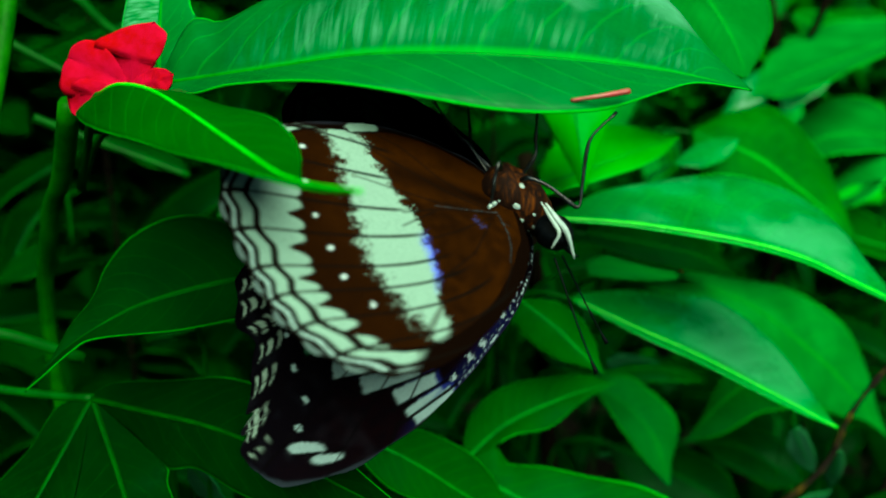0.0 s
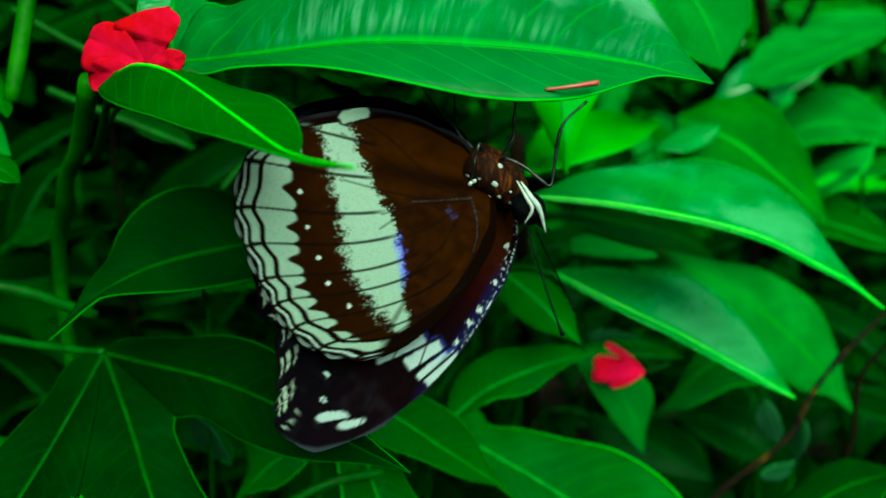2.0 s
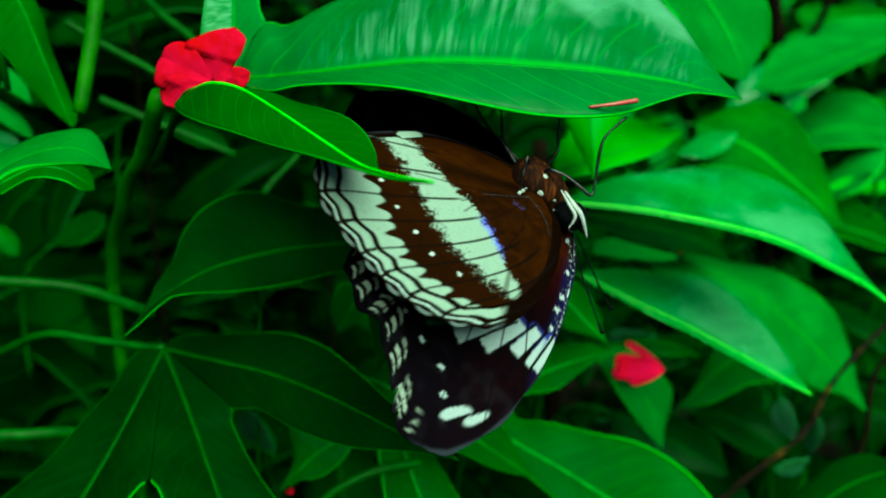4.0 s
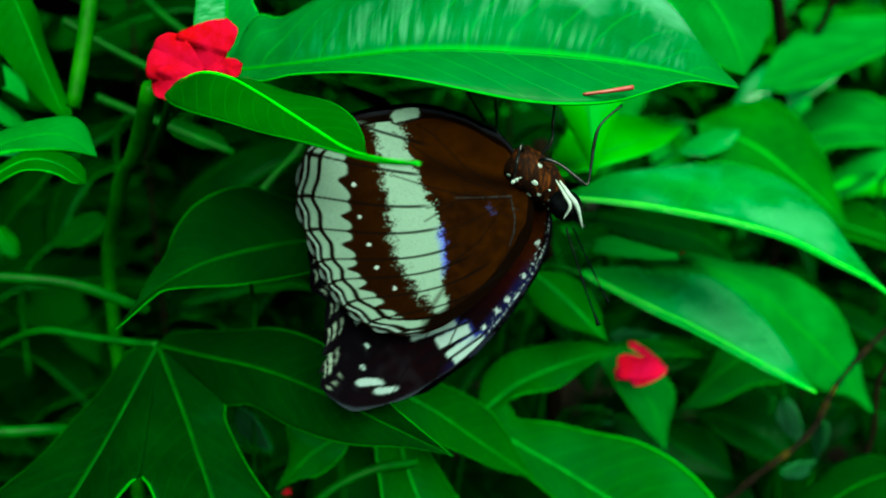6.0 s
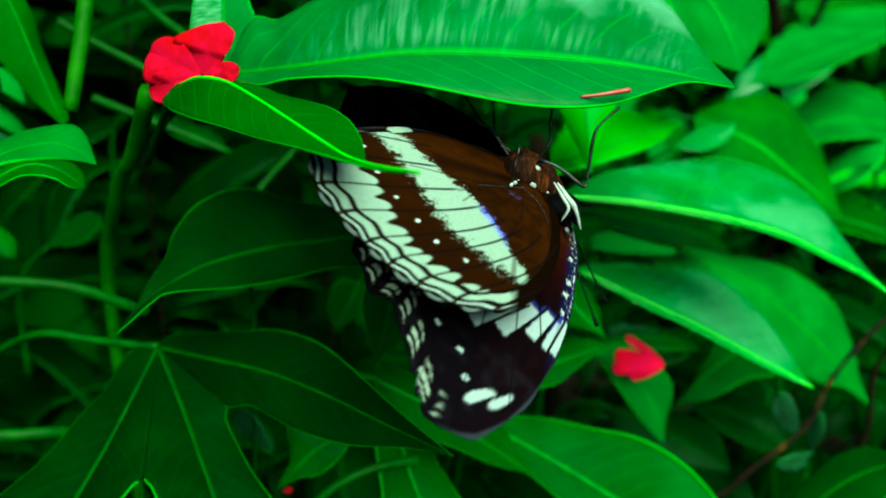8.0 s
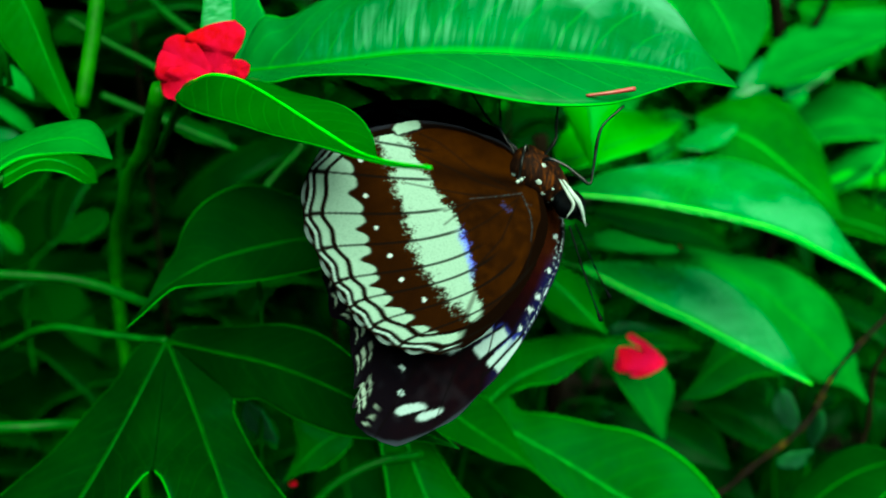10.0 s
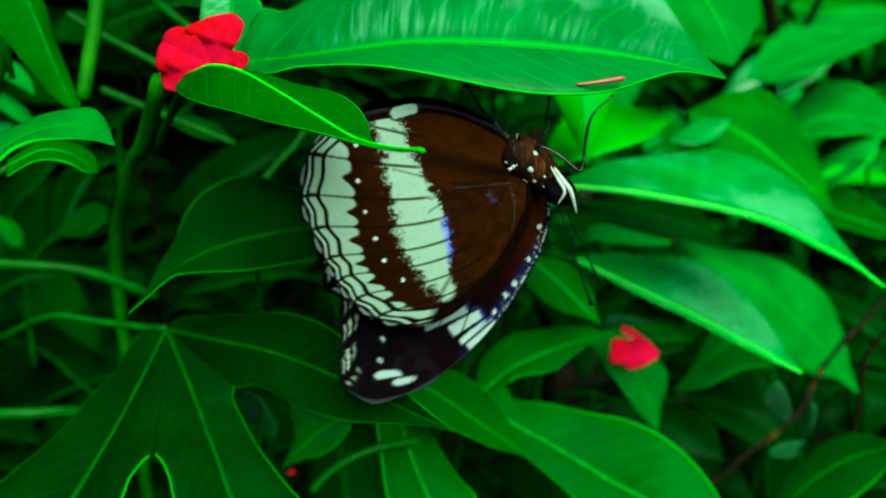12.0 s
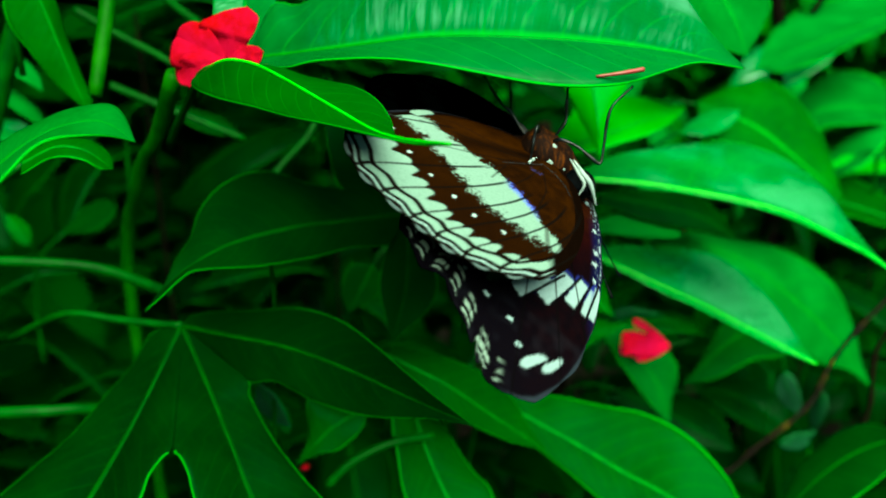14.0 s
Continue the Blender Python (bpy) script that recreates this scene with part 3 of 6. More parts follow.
broad_leaf(SHRUBS["right"], "dimmed", 'broad green leaf with long lobes',
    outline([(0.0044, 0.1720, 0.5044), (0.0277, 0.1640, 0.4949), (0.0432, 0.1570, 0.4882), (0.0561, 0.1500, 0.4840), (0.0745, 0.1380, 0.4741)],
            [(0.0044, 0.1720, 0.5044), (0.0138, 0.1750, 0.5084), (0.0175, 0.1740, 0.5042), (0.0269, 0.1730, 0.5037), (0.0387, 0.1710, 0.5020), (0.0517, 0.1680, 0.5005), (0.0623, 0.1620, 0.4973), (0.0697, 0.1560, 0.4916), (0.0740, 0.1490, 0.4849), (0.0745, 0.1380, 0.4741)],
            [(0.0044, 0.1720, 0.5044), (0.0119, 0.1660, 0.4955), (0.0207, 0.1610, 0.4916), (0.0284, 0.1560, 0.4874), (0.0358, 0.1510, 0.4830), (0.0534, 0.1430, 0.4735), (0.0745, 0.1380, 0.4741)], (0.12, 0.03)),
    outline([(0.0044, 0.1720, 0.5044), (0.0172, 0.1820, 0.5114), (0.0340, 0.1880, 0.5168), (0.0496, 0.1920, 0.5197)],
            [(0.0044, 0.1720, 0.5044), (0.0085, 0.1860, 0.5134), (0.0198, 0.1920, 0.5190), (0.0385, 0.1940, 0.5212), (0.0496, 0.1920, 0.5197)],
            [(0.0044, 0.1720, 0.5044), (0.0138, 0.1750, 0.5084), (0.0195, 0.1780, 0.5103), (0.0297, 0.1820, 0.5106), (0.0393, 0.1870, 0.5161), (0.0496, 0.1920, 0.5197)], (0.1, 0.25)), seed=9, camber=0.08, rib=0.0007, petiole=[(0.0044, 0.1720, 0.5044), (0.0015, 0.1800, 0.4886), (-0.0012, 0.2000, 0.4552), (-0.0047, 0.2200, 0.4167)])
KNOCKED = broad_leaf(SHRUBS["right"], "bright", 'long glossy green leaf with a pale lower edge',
    outline([(0.0232, 0.1610, 0.5728), (0.0302, 0.1620, 0.5724), (0.0436, 0.1640, 0.5711), (0.0593, 0.1650, 0.5688), (0.0730, 0.1640, 0.5663), (0.0852, 0.1630, 0.5629), (0.0961, 0.1620, 0.5578), (0.1062, 0.1610, 0.5529), (0.1148, 0.1590, 0.5466)],
            [(0.0232, 0.1610, 0.5728), (0.0320, 0.1720, 0.5744), (0.0412, 0.1820, 0.5761), (0.0532, 0.1900, 0.5771), (0.0685, 0.1950, 0.5775), (0.0794, 0.1960, 0.5775), (0.0893, 0.1940, 0.5756), (0.0975, 0.1880, 0.5713), (0.1032, 0.1810, 0.5657), (0.1068, 0.1730, 0.5588), (0.1098, 0.1660, 0.5529), (0.1148, 0.1590, 0.5466)],
            [(0.0232, 0.1610, 0.5728), (0.0298, 0.1600, 0.5723), (0.0428, 0.1610, 0.5709), (0.0580, 0.1610, 0.5686), (0.0714, 0.1600, 0.5662), (0.0838, 0.1600, 0.5626), (0.0951, 0.1600, 0.5574), (0.1051, 0.1590, 0.5528), (0.1148, 0.1590, 0.5466)]), seed=11, camber=0.06, rib=0.0006, pale=True, ribs=11)
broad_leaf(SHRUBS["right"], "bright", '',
    outline([(0.0367, 0.1920, 0.5447), (0.0560, 0.1880, 0.5364), (0.0693, 0.1840, 0.5312), (0.0816, 0.1780, 0.5259), (0.0919, 0.1730, 0.5213), (0.1007, 0.1680, 0.5174)],
            [(0.0375, 0.1960, 0.5448), (0.0490, 0.2060, 0.5428), (0.0622, 0.2120, 0.5410), (0.0807, 0.2140, 0.5376), (0.0927, 0.2080, 0.5323), (0.0999, 0.1950, 0.5243), (0.1014, 0.1820, 0.5200), (0.1007, 0.1680, 0.5174)],
            [(0.0363, 0.1900, 0.5445), (0.0549, 0.1840, 0.5360), (0.0680, 0.1800, 0.5309), (0.0804, 0.1750, 0.5254), (0.0911, 0.1710, 0.5208), (0.1007, 0.1680, 0.5174)]), seed=12, camber=0.06, rib=0.0006, pale=True)
broad_leaf(SHRUBS["right"], "fresh", '',
    outline([(0.0683, 0.2500, 0.5379), (0.1093, 0.2540, 0.5270), (0.1418, 0.2580, 0.5043), (0.1636, 0.2620, 0.4838), (0.1813, 0.2660, 0.4649)],
            [(0.0698, 0.2560, 0.5388), (0.1021, 0.2680, 0.5328), (0.1389, 0.2780, 0.5239), (0.1624, 0.2800, 0.5090), (0.1743, 0.2760, 0.4891), (0.1772, 0.2700, 0.4753), (0.1813, 0.2660, 0.4649)],
            [(0.0679, 0.2480, 0.5365), (0.0954, 0.2460, 0.5229), (0.1213, 0.2480, 0.5010), (0.1477, 0.2540, 0.4818), (0.1662, 0.2600, 0.4755), (0.1813, 0.2660, 0.4649)]), seed=13, camber=0.08, rib=0.0008)
broad_leaf(SHRUBS["right"], "young", '',
    outline([(0.0271, 0.1980, 0.5758), (0.0436, 0.2020, 0.5812), (0.0569, 0.2060, 0.5855), (0.0697, 0.2100, 0.5891)],
            [(0.0291, 0.2120, 0.5794), (0.0364, 0.2240, 0.5869), (0.0487, 0.2280, 0.5907), (0.0580, 0.2220, 0.5905), (0.0650, 0.2160, 0.5891), (0.0697, 0.2100, 0.5891)],
            [(0.0263, 0.1920, 0.5737), (0.0370, 0.1940, 0.5760), (0.0517, 0.1980, 0.5799), (0.0623, 0.2040, 0.5837), (0.0697, 0.2100, 0.5891)]), seed=14, camber=0.08)
broad_leaf(SHRUBS["right"], "fresh", '',
    outline([(0.0665, 0.2050, 0.6332), (0.0745, 0.2000, 0.6214), (0.0773, 0.1940, 0.6130), (0.0783, 0.1880, 0.6049)],
            [(0.0916, 0.2250, 0.6361), (0.0948, 0.2160, 0.6230), (0.0883, 0.2040, 0.6136), (0.0783, 0.1880, 0.6049)],
            [(0.0507, 0.1900, 0.6280), (0.0604, 0.1860, 0.6137), (0.0692, 0.1860, 0.6070), (0.0783, 0.1880, 0.6049)]), seed=16, camber=0.1)
broad_leaf(SHRUBS["right"], "mature", '',
    outline([(0.0922, 0.2650, 0.5875), (0.1134, 0.2620, 0.5796), (0.1312, 0.2580, 0.5667), (0.1486, 0.2520, 0.5520)],
            [(0.0955, 0.2750, 0.5882), (0.1297, 0.3000, 0.5953), (0.1449, 0.2980, 0.5876), (0.1504, 0.2840, 0.5734), (0.1506, 0.2680, 0.5615), (0.1486, 0.2520, 0.5520)],
            [(0.0915, 0.2620, 0.5843), (0.0914, 0.2480, 0.5698), (0.1086, 0.2440, 0.5568), (0.1298, 0.2460, 0.5511), (0.1486, 0.2520, 0.5520)]), seed=21, camber=0.1)
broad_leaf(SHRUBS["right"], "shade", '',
    outline([(0.1324, 0.2620, 0.4990), (0.1072, 0.2450, 0.4939), (0.0826, 0.2250, 0.4843)],
            [(0.1324, 0.2620, 0.4990), (0.1136, 0.2580, 0.5022), (0.1010, 0.2460, 0.4946), (0.0897, 0.2320, 0.4871), (0.0826, 0.2250, 0.4843)],
            [(0.1324, 0.2620, 0.4990), (0.1302, 0.2440, 0.4896), (0.1141, 0.2380, 0.4883), (0.0981, 0.2300, 0.4845), (0.0826, 0.2250, 0.4843)]), seed=19)
broad_leaf(SHRUBS["right"], "dimmed", '',
    outline([(0.0626, 0.2620, 0.4943), (0.0843, 0.2620, 0.4969), (0.1057, 0.2620, 0.4904)],
            [(0.0626, 0.2620, 0.4943), (0.0766, 0.2700, 0.4976), (0.0966, 0.2700, 0.4957), (0.1057, 0.2620, 0.4904)],
            [(0.0626, 0.2620, 0.4943), (0.0715, 0.2580, 0.4926), (0.0931, 0.2580, 0.4924), (0.1057, 0.2620, 0.4904)]), seed=40)
broad_leaf(SHRUBS["near"], "fresh", '',
    outline([(-0.0636, 0.1680, 0.5074), (-0.0591, 0.1660, 0.5018), (-0.0542, 0.1640, 0.4952)],
            [(-0.0636, 0.1680, 0.5074), (-0.0606, 0.1690, 0.5066), (-0.0547, 0.1670, 0.4997), (-0.0542, 0.1640, 0.4952)],
            [(-0.0636, 0.1680, 0.5074), (-0.0642, 0.1660, 0.5056), (-0.0601, 0.1640, 0.4988), (-0.0542, 0.1640, 0.4952)]), seed=41)
broad_leaf(SHRUBS["near"], "mature", '',
    outline([(-0.0294, 0.1520, 0.5101), (-0.0387, 0.1490, 0.5054), (-0.0482, 0.1460, 0.4960)],
            [(-0.0294, 0.1520, 0.5101), (-0.0374, 0.1530, 0.5095), (-0.0454, 0.1510, 0.5132), (-0.0450, 0.1490, 0.5033), (-0.0482, 0.1460, 0.4960)],
            [(-0.0294, 0.1520, 0.5101), (-0.0307, 0.1490, 0.5052), (-0.0367, 0.1470, 0.5002), (-0.0427, 0.1460, 0.4990), (-0.0482, 0.1460, 0.4960)]), seed=42)
broad_leaf(SHRUBS["near"], "dimmed", '',
    outline([(-0.0324, 0.2000, 0.5373), (-0.0359, 0.1970, 0.5303), (-0.0398, 0.1940, 0.5231)],
            [(-0.0324, 0.2000, 0.5373), (-0.0269, 0.2000, 0.5314), (-0.0308, 0.1970, 0.5274), (-0.0398, 0.1940, 0.5231)],
            [(-0.0324, 0.2000, 0.5373), (-0.0399, 0.2000, 0.5372), (-0.0425, 0.1960, 0.5296), (-0.0398, 0.1940, 0.5231)]), seed=43)
broad_leaf(SHRUBS["right"], "deep_shade", '',
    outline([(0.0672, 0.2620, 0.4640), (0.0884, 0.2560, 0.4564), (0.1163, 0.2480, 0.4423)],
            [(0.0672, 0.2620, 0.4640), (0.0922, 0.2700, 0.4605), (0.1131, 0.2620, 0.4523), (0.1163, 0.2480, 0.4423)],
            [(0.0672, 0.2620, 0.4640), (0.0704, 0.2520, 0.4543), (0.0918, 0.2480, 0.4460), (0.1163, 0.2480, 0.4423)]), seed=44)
broad_leaf(SHRUBS["right"], "deep_shade", '',
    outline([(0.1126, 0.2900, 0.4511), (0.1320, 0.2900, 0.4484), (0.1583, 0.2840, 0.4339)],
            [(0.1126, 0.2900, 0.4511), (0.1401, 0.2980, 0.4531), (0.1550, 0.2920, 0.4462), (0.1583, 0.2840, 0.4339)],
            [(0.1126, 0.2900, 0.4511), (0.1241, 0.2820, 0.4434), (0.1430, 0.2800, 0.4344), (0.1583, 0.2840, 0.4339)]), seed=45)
broad_leaf(SHRUBS["right"], "young", '',
    outline([(0.1173, 0.3000, 0.4938), (0.1147, 0.2980, 0.4858), (0.1162, 0.2960, 0.4797)],
            [(0.1173, 0.3000, 0.4938), (0.1195, 0.3000, 0.4881), (0.1193, 0.2980, 0.4830), (0.1162, 0.2960, 0.4797)],
            [(0.1173, 0.3000, 0.4938), (0.1121, 0.2980, 0.4901), (0.1121, 0.2960, 0.4831), (0.1162, 0.2960, 0.4797)]), seed=46)
broad_leaf(SHRUBS["right"], "fresh", 'leaf with a small red flower lying on it',
    outline([(0.0534, 0.2400, 0.5001), (0.0657, 0.2350, 0.4926), (0.0740, 0.2300, 0.4830), (0.0795, 0.2260, 0.4670)],
            [(0.0534, 0.2400, 0.5001), (0.0680, 0.2460, 0.4992), (0.0820, 0.2400, 0.4890), (0.0843, 0.2360, 0.4820), (0.0807, 0.2300, 0.4746), (0.0795, 0.2260, 0.4670)],
            [(0.0534, 0.2400, 0.5001), (0.0596, 0.2290, 0.4904), (0.0708, 0.2260, 0.4760), (0.0795, 0.2260, 0.4670)]), seed=10)
broad_leaf(SHRUBS["right"], "young", 'bright young leaf tip hanging down',
    outline([(0.0343, 0.1920, 0.6029), (0.0349, 0.1870, 0.5925), (0.0358, 0.1840, 0.5845), (0.0364, 0.1820, 0.5760)],
            [(0.0494, 0.1960, 0.6031), (0.0432, 0.1900, 0.5929), (0.0394, 0.1860, 0.5844), (0.0364, 0.1820, 0.5760)],
            [(0.0224, 0.1960, 0.6029), (0.0285, 0.1900, 0.5915), (0.0330, 0.1860, 0.5832), (0.0364, 0.1820, 0.5760)]), seed=15, camber=0.1)
broad_leaf(SHRUBS["right"], "bright", '',
    outline([(0.1794, 0.4700, 0.5838), (0.2171, 0.4740, 0.6035), (0.2621, 0.4780, 0.6247)],
            [(0.1794, 0.4700, 0.5838), (0.2036, 0.4900, 0.6122), (0.2430, 0.4940, 0.6260), (0.2621, 0.4780, 0.6247)],
            [(0.1794, 0.4700, 0.5838), (0.2093, 0.4600, 0.5863), (0.2425, 0.4640, 0.6048), (0.2621, 0.4780, 0.6247)]), seed=50)
broad_leaf(SHRUBS["right"], "bright", '',
    outline([(0.0773, 0.2400, 0.5783), (0.0906, 0.2460, 0.5815), (0.1042, 0.2520, 0.5859)],
            [(0.0773, 0.2400, 0.5783), (0.0892, 0.2520, 0.5838), (0.0992, 0.2560, 0.5856), (0.1042, 0.2520, 0.5859)],
            [(0.0773, 0.2400, 0.5783), (0.0879, 0.2400, 0.5770), (0.0982, 0.2460, 0.5801), (0.1042, 0.2520, 0.5859)]), seed=51)
broad_leaf(SHRUBS["right"], "mature", '',
    outline([(0.2183, 0.3300, 0.5675), (0.1942, 0.3260, 0.5644), (0.1756, 0.3220, 0.5541)],
            [(0.2214, 0.3360, 0.5712), (0.1978, 0.3340, 0.5703), (0.1815, 0.3280, 0.5640), (0.1756, 0.3220, 0.5541)],
            [(0.2144, 0.3220, 0.5614), (0.1947, 0.3200, 0.5574), (0.1813, 0.3200, 0.5556), (0.1756, 0.3220, 0.5541)]), seed=52)
broad_leaf(SHRUBS["right"], "young", '',
    outline([(0.1784, 0.3000, 0.5645), (0.1713, 0.2980, 0.5616), (0.1643, 0.2960, 0.5587)],
            [(0.1784, 0.3000, 0.5645), (0.1734, 0.3000, 0.5634), (0.1676, 0.2980, 0.5610), (0.1643, 0.2960, 0.5587)],
            [(0.1784, 0.3000, 0.5645), (0.1735, 0.2970, 0.5607), (0.1681, 0.2960, 0.5587), (0.1643, 0.2960, 0.5587)]), seed=53)
broad_leaf(SHRUBS["right"], "deep_shade", '',
    outline([(0.2193, 0.3300, 0.5449), (0.1976, 0.3260, 0.5425), (0.1725, 0.3180, 0.5323)],
            [(0.2247, 0.3400, 0.5492), (0.1993, 0.3360, 0.5489), (0.1818, 0.3280, 0.5420), (0.1725, 0.3180, 0.5323)],
            [(0.2144, 0.3200, 0.5380), (0.1960, 0.3160, 0.5341), (0.1827, 0.3160, 0.5311), (0.1725, 0.3180, 0.5323)]), seed=54)
broad_leaf(SHRUBS["right"], "deep_shade", '',
    outline([(0.0478, 0.2320, 0.5561), (0.0679, 0.2360, 0.5520), (0.0888, 0.2400, 0.5464), (0.1042, 0.2440, 0.5378)],
            [(0.0486, 0.2360, 0.5565), (0.0703, 0.2460, 0.5554), (0.0917, 0.2500, 0.5518), (0.1042, 0.2440, 0.5378)],
            [(0.0471, 0.2280, 0.5537), (0.0646, 0.2300, 0.5467), (0.0857, 0.2360, 0.5417), (0.1042, 0.2440, 0.5378)]), seed=55)
broad_leaf(SHRUBS["right"], "fresh", '',
    outline([(0.0463, 0.2220, 0.5470), (0.0621, 0.2280, 0.5450), (0.0805, 0.2340, 0.5404)],
            [(0.0471, 0.2260, 0.5478), (0.0618, 0.2360, 0.5485), (0.0755, 0.2380, 0.5438), (0.0805, 0.2340, 0.5404)],
            [(0.0460, 0.2200, 0.5446), (0.0593, 0.2240, 0.5421), (0.0734, 0.2300, 0.5404), (0.0805, 0.2340, 0.5404)]), seed=56)
broad_leaf(SHRUBS["right"], "mature", '',
    outline([(0.2447, 0.4000, 0.5902), (0.2170, 0.3960, 0.5853), (0.1962, 0.3900, 0.5726)],
            [(0.2496, 0.4100, 0.5966), (0.2251, 0.4080, 0.5964), (0.2057, 0.4000, 0.5867), (0.1962, 0.3900, 0.5726)],
            [(0.2412, 0.3920, 0.5825), (0.2217, 0.3900, 0.5761), (0.2050, 0.3880, 0.5719), (0.1962, 0.3900, 0.5726)]), seed=57)
broad_leaf(SHRUBS["near"], "shade", '',
    outline([(-0.1110, 0.2400, 0.5859), (-0.0996, 0.2420, 0.5807), (-0.0877, 0.2440, 0.5762)],
            [(-0.1125, 0.2440, 0.5873), (-0.1014, 0.2480, 0.5834), (-0.0930, 0.2480, 0.5801), (-0.0877, 0.2440, 0.5762)],
            [(-0.1097, 0.2360, 0.5841), (-0.1005, 0.2380, 0.5783), (-0.0922, 0.2410, 0.5756), (-0.0877, 0.2440, 0.5762)]), seed=59)
broad_leaf(SHRUBS["near"], "fresh", '',
    outline([(-0.1517, 0.2000, 0.6051), (-0.1431, 0.2020, 0.6002), (-0.1371, 0.2040, 0.5925)],
            [(-0.1539, 0.2040, 0.6080), (-0.1442, 0.2060, 0.6029), (-0.1393, 0.2060, 0.5977), (-0.1371, 0.2040, 0.5925)],
            [(-0.1509, 0.1980, 0.6024), (-0.1432, 0.2000, 0.5974), (-0.1389, 0.2020, 0.5943), (-0.1371, 0.2040, 0.5925)]), seed=60)
broad_leaf(SHRUBS["near"], "fresh", '',
    outline([(-0.1531, 0.2000, 0.5963), (-0.1430, 0.2020, 0.5880), (-0.1378, 0.2040, 0.5815)],
            [(-0.1553, 0.2040, 0.5987), (-0.1442, 0.2060, 0.5899), (-0.1399, 0.2060, 0.5850), (-0.1378, 0.2040, 0.5815)],
            [(-0.1522, 0.1980, 0.5940), (-0.1431, 0.2000, 0.5857), (-0.1391, 0.2020, 0.5824), (-0.1378, 0.2040, 0.5815)]), seed=61)
broad_leaf(SHRUBS["near"], "bright", '',
    outline([(-0.1602, 0.2100, 0.5793), (-0.1518, 0.2100, 0.5791), (-0.1445, 0.2100, 0.5761)],
            [(-0.1624, 0.2140, 0.5812), (-0.1537, 0.2140, 0.5824), (-0.1486, 0.2130, 0.5803), (-0.1445, 0.2100, 0.5761)],
            [(-0.1587, 0.2070, 0.5770), (-0.1514, 0.2070, 0.5760), (-0.1474, 0.2080, 0.5752), (-0.1445, 0.2100, 0.5761)]), seed=62)
broad_leaf(SHRUBS["near"], "mature", '',
    outline([(-0.1847, 0.2500, 0.5426), (-0.1805, 0.2500, 0.5371), (-0.1760, 0.2500, 0.5302)],
            [(-0.1847, 0.2500, 0.5426), (-0.1823, 0.2540, 0.5409), (-0.1776, 0.2540, 0.5353), (-0.1760, 0.2500, 0.5302)],
            [(-0.1847, 0.2500, 0.5426), (-0.1832, 0.2480, 0.5380), (-0.1792, 0.2480, 0.5316), (-0.1760, 0.2500, 0.5302)]), seed=63)
broad_leaf(SHRUBS["near"], "shade", '',
    outline([(-0.1621, 0.2500, 0.5350), (-0.1514, 0.2520, 0.5412), (-0.1415, 0.2540, 0.5464)],
            [(-0.1621, 0.2500, 0.5350), (-0.1579, 0.2560, 0.5426), (-0.1491, 0.2580, 0.5470), (-0.1415, 0.2540, 0.5464)],
            [(-0.1621, 0.2500, 0.5350), (-0.1495, 0.2470, 0.5363), (-0.1424, 0.2500, 0.5408), (-0.1415, 0.2540, 0.5464)]), seed=64)
leaf(SHRUBS["right"], [(0.0876, 0.1524, 0.4759), (0.1051, 0.1641, 0.483), (0.124, 0.1749, 0.4863), (0.1495, 0.1851, 0.4869)], (0.005, 0.0154, 0.0026), (-0.0017, -0.0147, 0.0001), 0.6, 0.8, "shade", seed=18)
leaf(SHRUBS["right"], [(0.0211, 0.1839, 0.5467), (0.0298, 0.1824, 0.5402), (0.0367, 0.1809, 0.5337), (0.0433, 0.1794, 0.5275)], (0.006, 0.0057, 0.0029), (-0.0076, -0.0007, -0.0026), 0.6, 1.0, "mature", seed=20)
leaf(SHRUBS["right"], [(0.1264, 0.2360, 0.4842), (0.1295, 0.2380, 0.4775), (0.1341, 0.2400, 0.4702), (0.1392, 0.2420, 0.4632)], (-0.0016, 0.0040, -0.0039), (0.0025, -0.0020, 0.0029), 0.5, 0.8, "pale", [(0.1264, 0.2360, 0.4842), (0.1264, 0.2400, 0.4882), (0.1304, 0.2580, 0.4342)], seed=61, camber=0.15, wave=0.05, rib=0.0003)
leaf(SHRUBS["right"], [(0.1442, 0.2380, 0.4752), (0.1453, 0.2400, 0.4680), (0.1459, 0.2420, 0.4614), (0.1464, 0.2440, 0.4552)], (-0.0007, 0.0040, -0.0014), (0.0018, -0.0020, 0.0003), 0.5, 0.8, "pale", [(0.1442, 0.2380, 0.4752), (0.1442, 0.2420, 0.4792), (0.1482, 0.2600, 0.4252)], seed=62, camber=0.15, wave=0.05, rib=0.0003)
leaf(SHRUBS["near"], [(-0.0584, 0.1500, 0.5175), (-0.0565, 0.1520, 0.5122), (-0.0544, 0.1540, 0.5070), (-0.0516, 0.1560, 0.5020)], (-0.0033, 0.0040, -0.0039), (0.0026, -0.0020, 0.0028), 0.5, 0.8, "pale", [(-0.0584, 0.1500, 0.5175), (-0.0584, 0.1540, 0.5215), (-0.0544, 0.1720, 0.4675)], seed=63, camber=0.15, wave=0.05, rib=0.0003)
leaf(SHRUBS["right"], [(0.0637, 0.2620, 0.4996), (0.0731, 0.2640, 0.4986), (0.0835, 0.2660, 0.4960), (0.0930, 0.2680, 0.4919)], (0.0008, 0.0040, -0.0045), (-0.0002, -0.0020, 0.0037), 0.5, 0.8, "pale", [(0.0637, 0.2620, 0.4996), (0.0637, 0.2660, 0.5036), (0.0677, 0.2840, 0.4496)], seed=64, camber=0.15, wave=0.05, rib=0.0003)
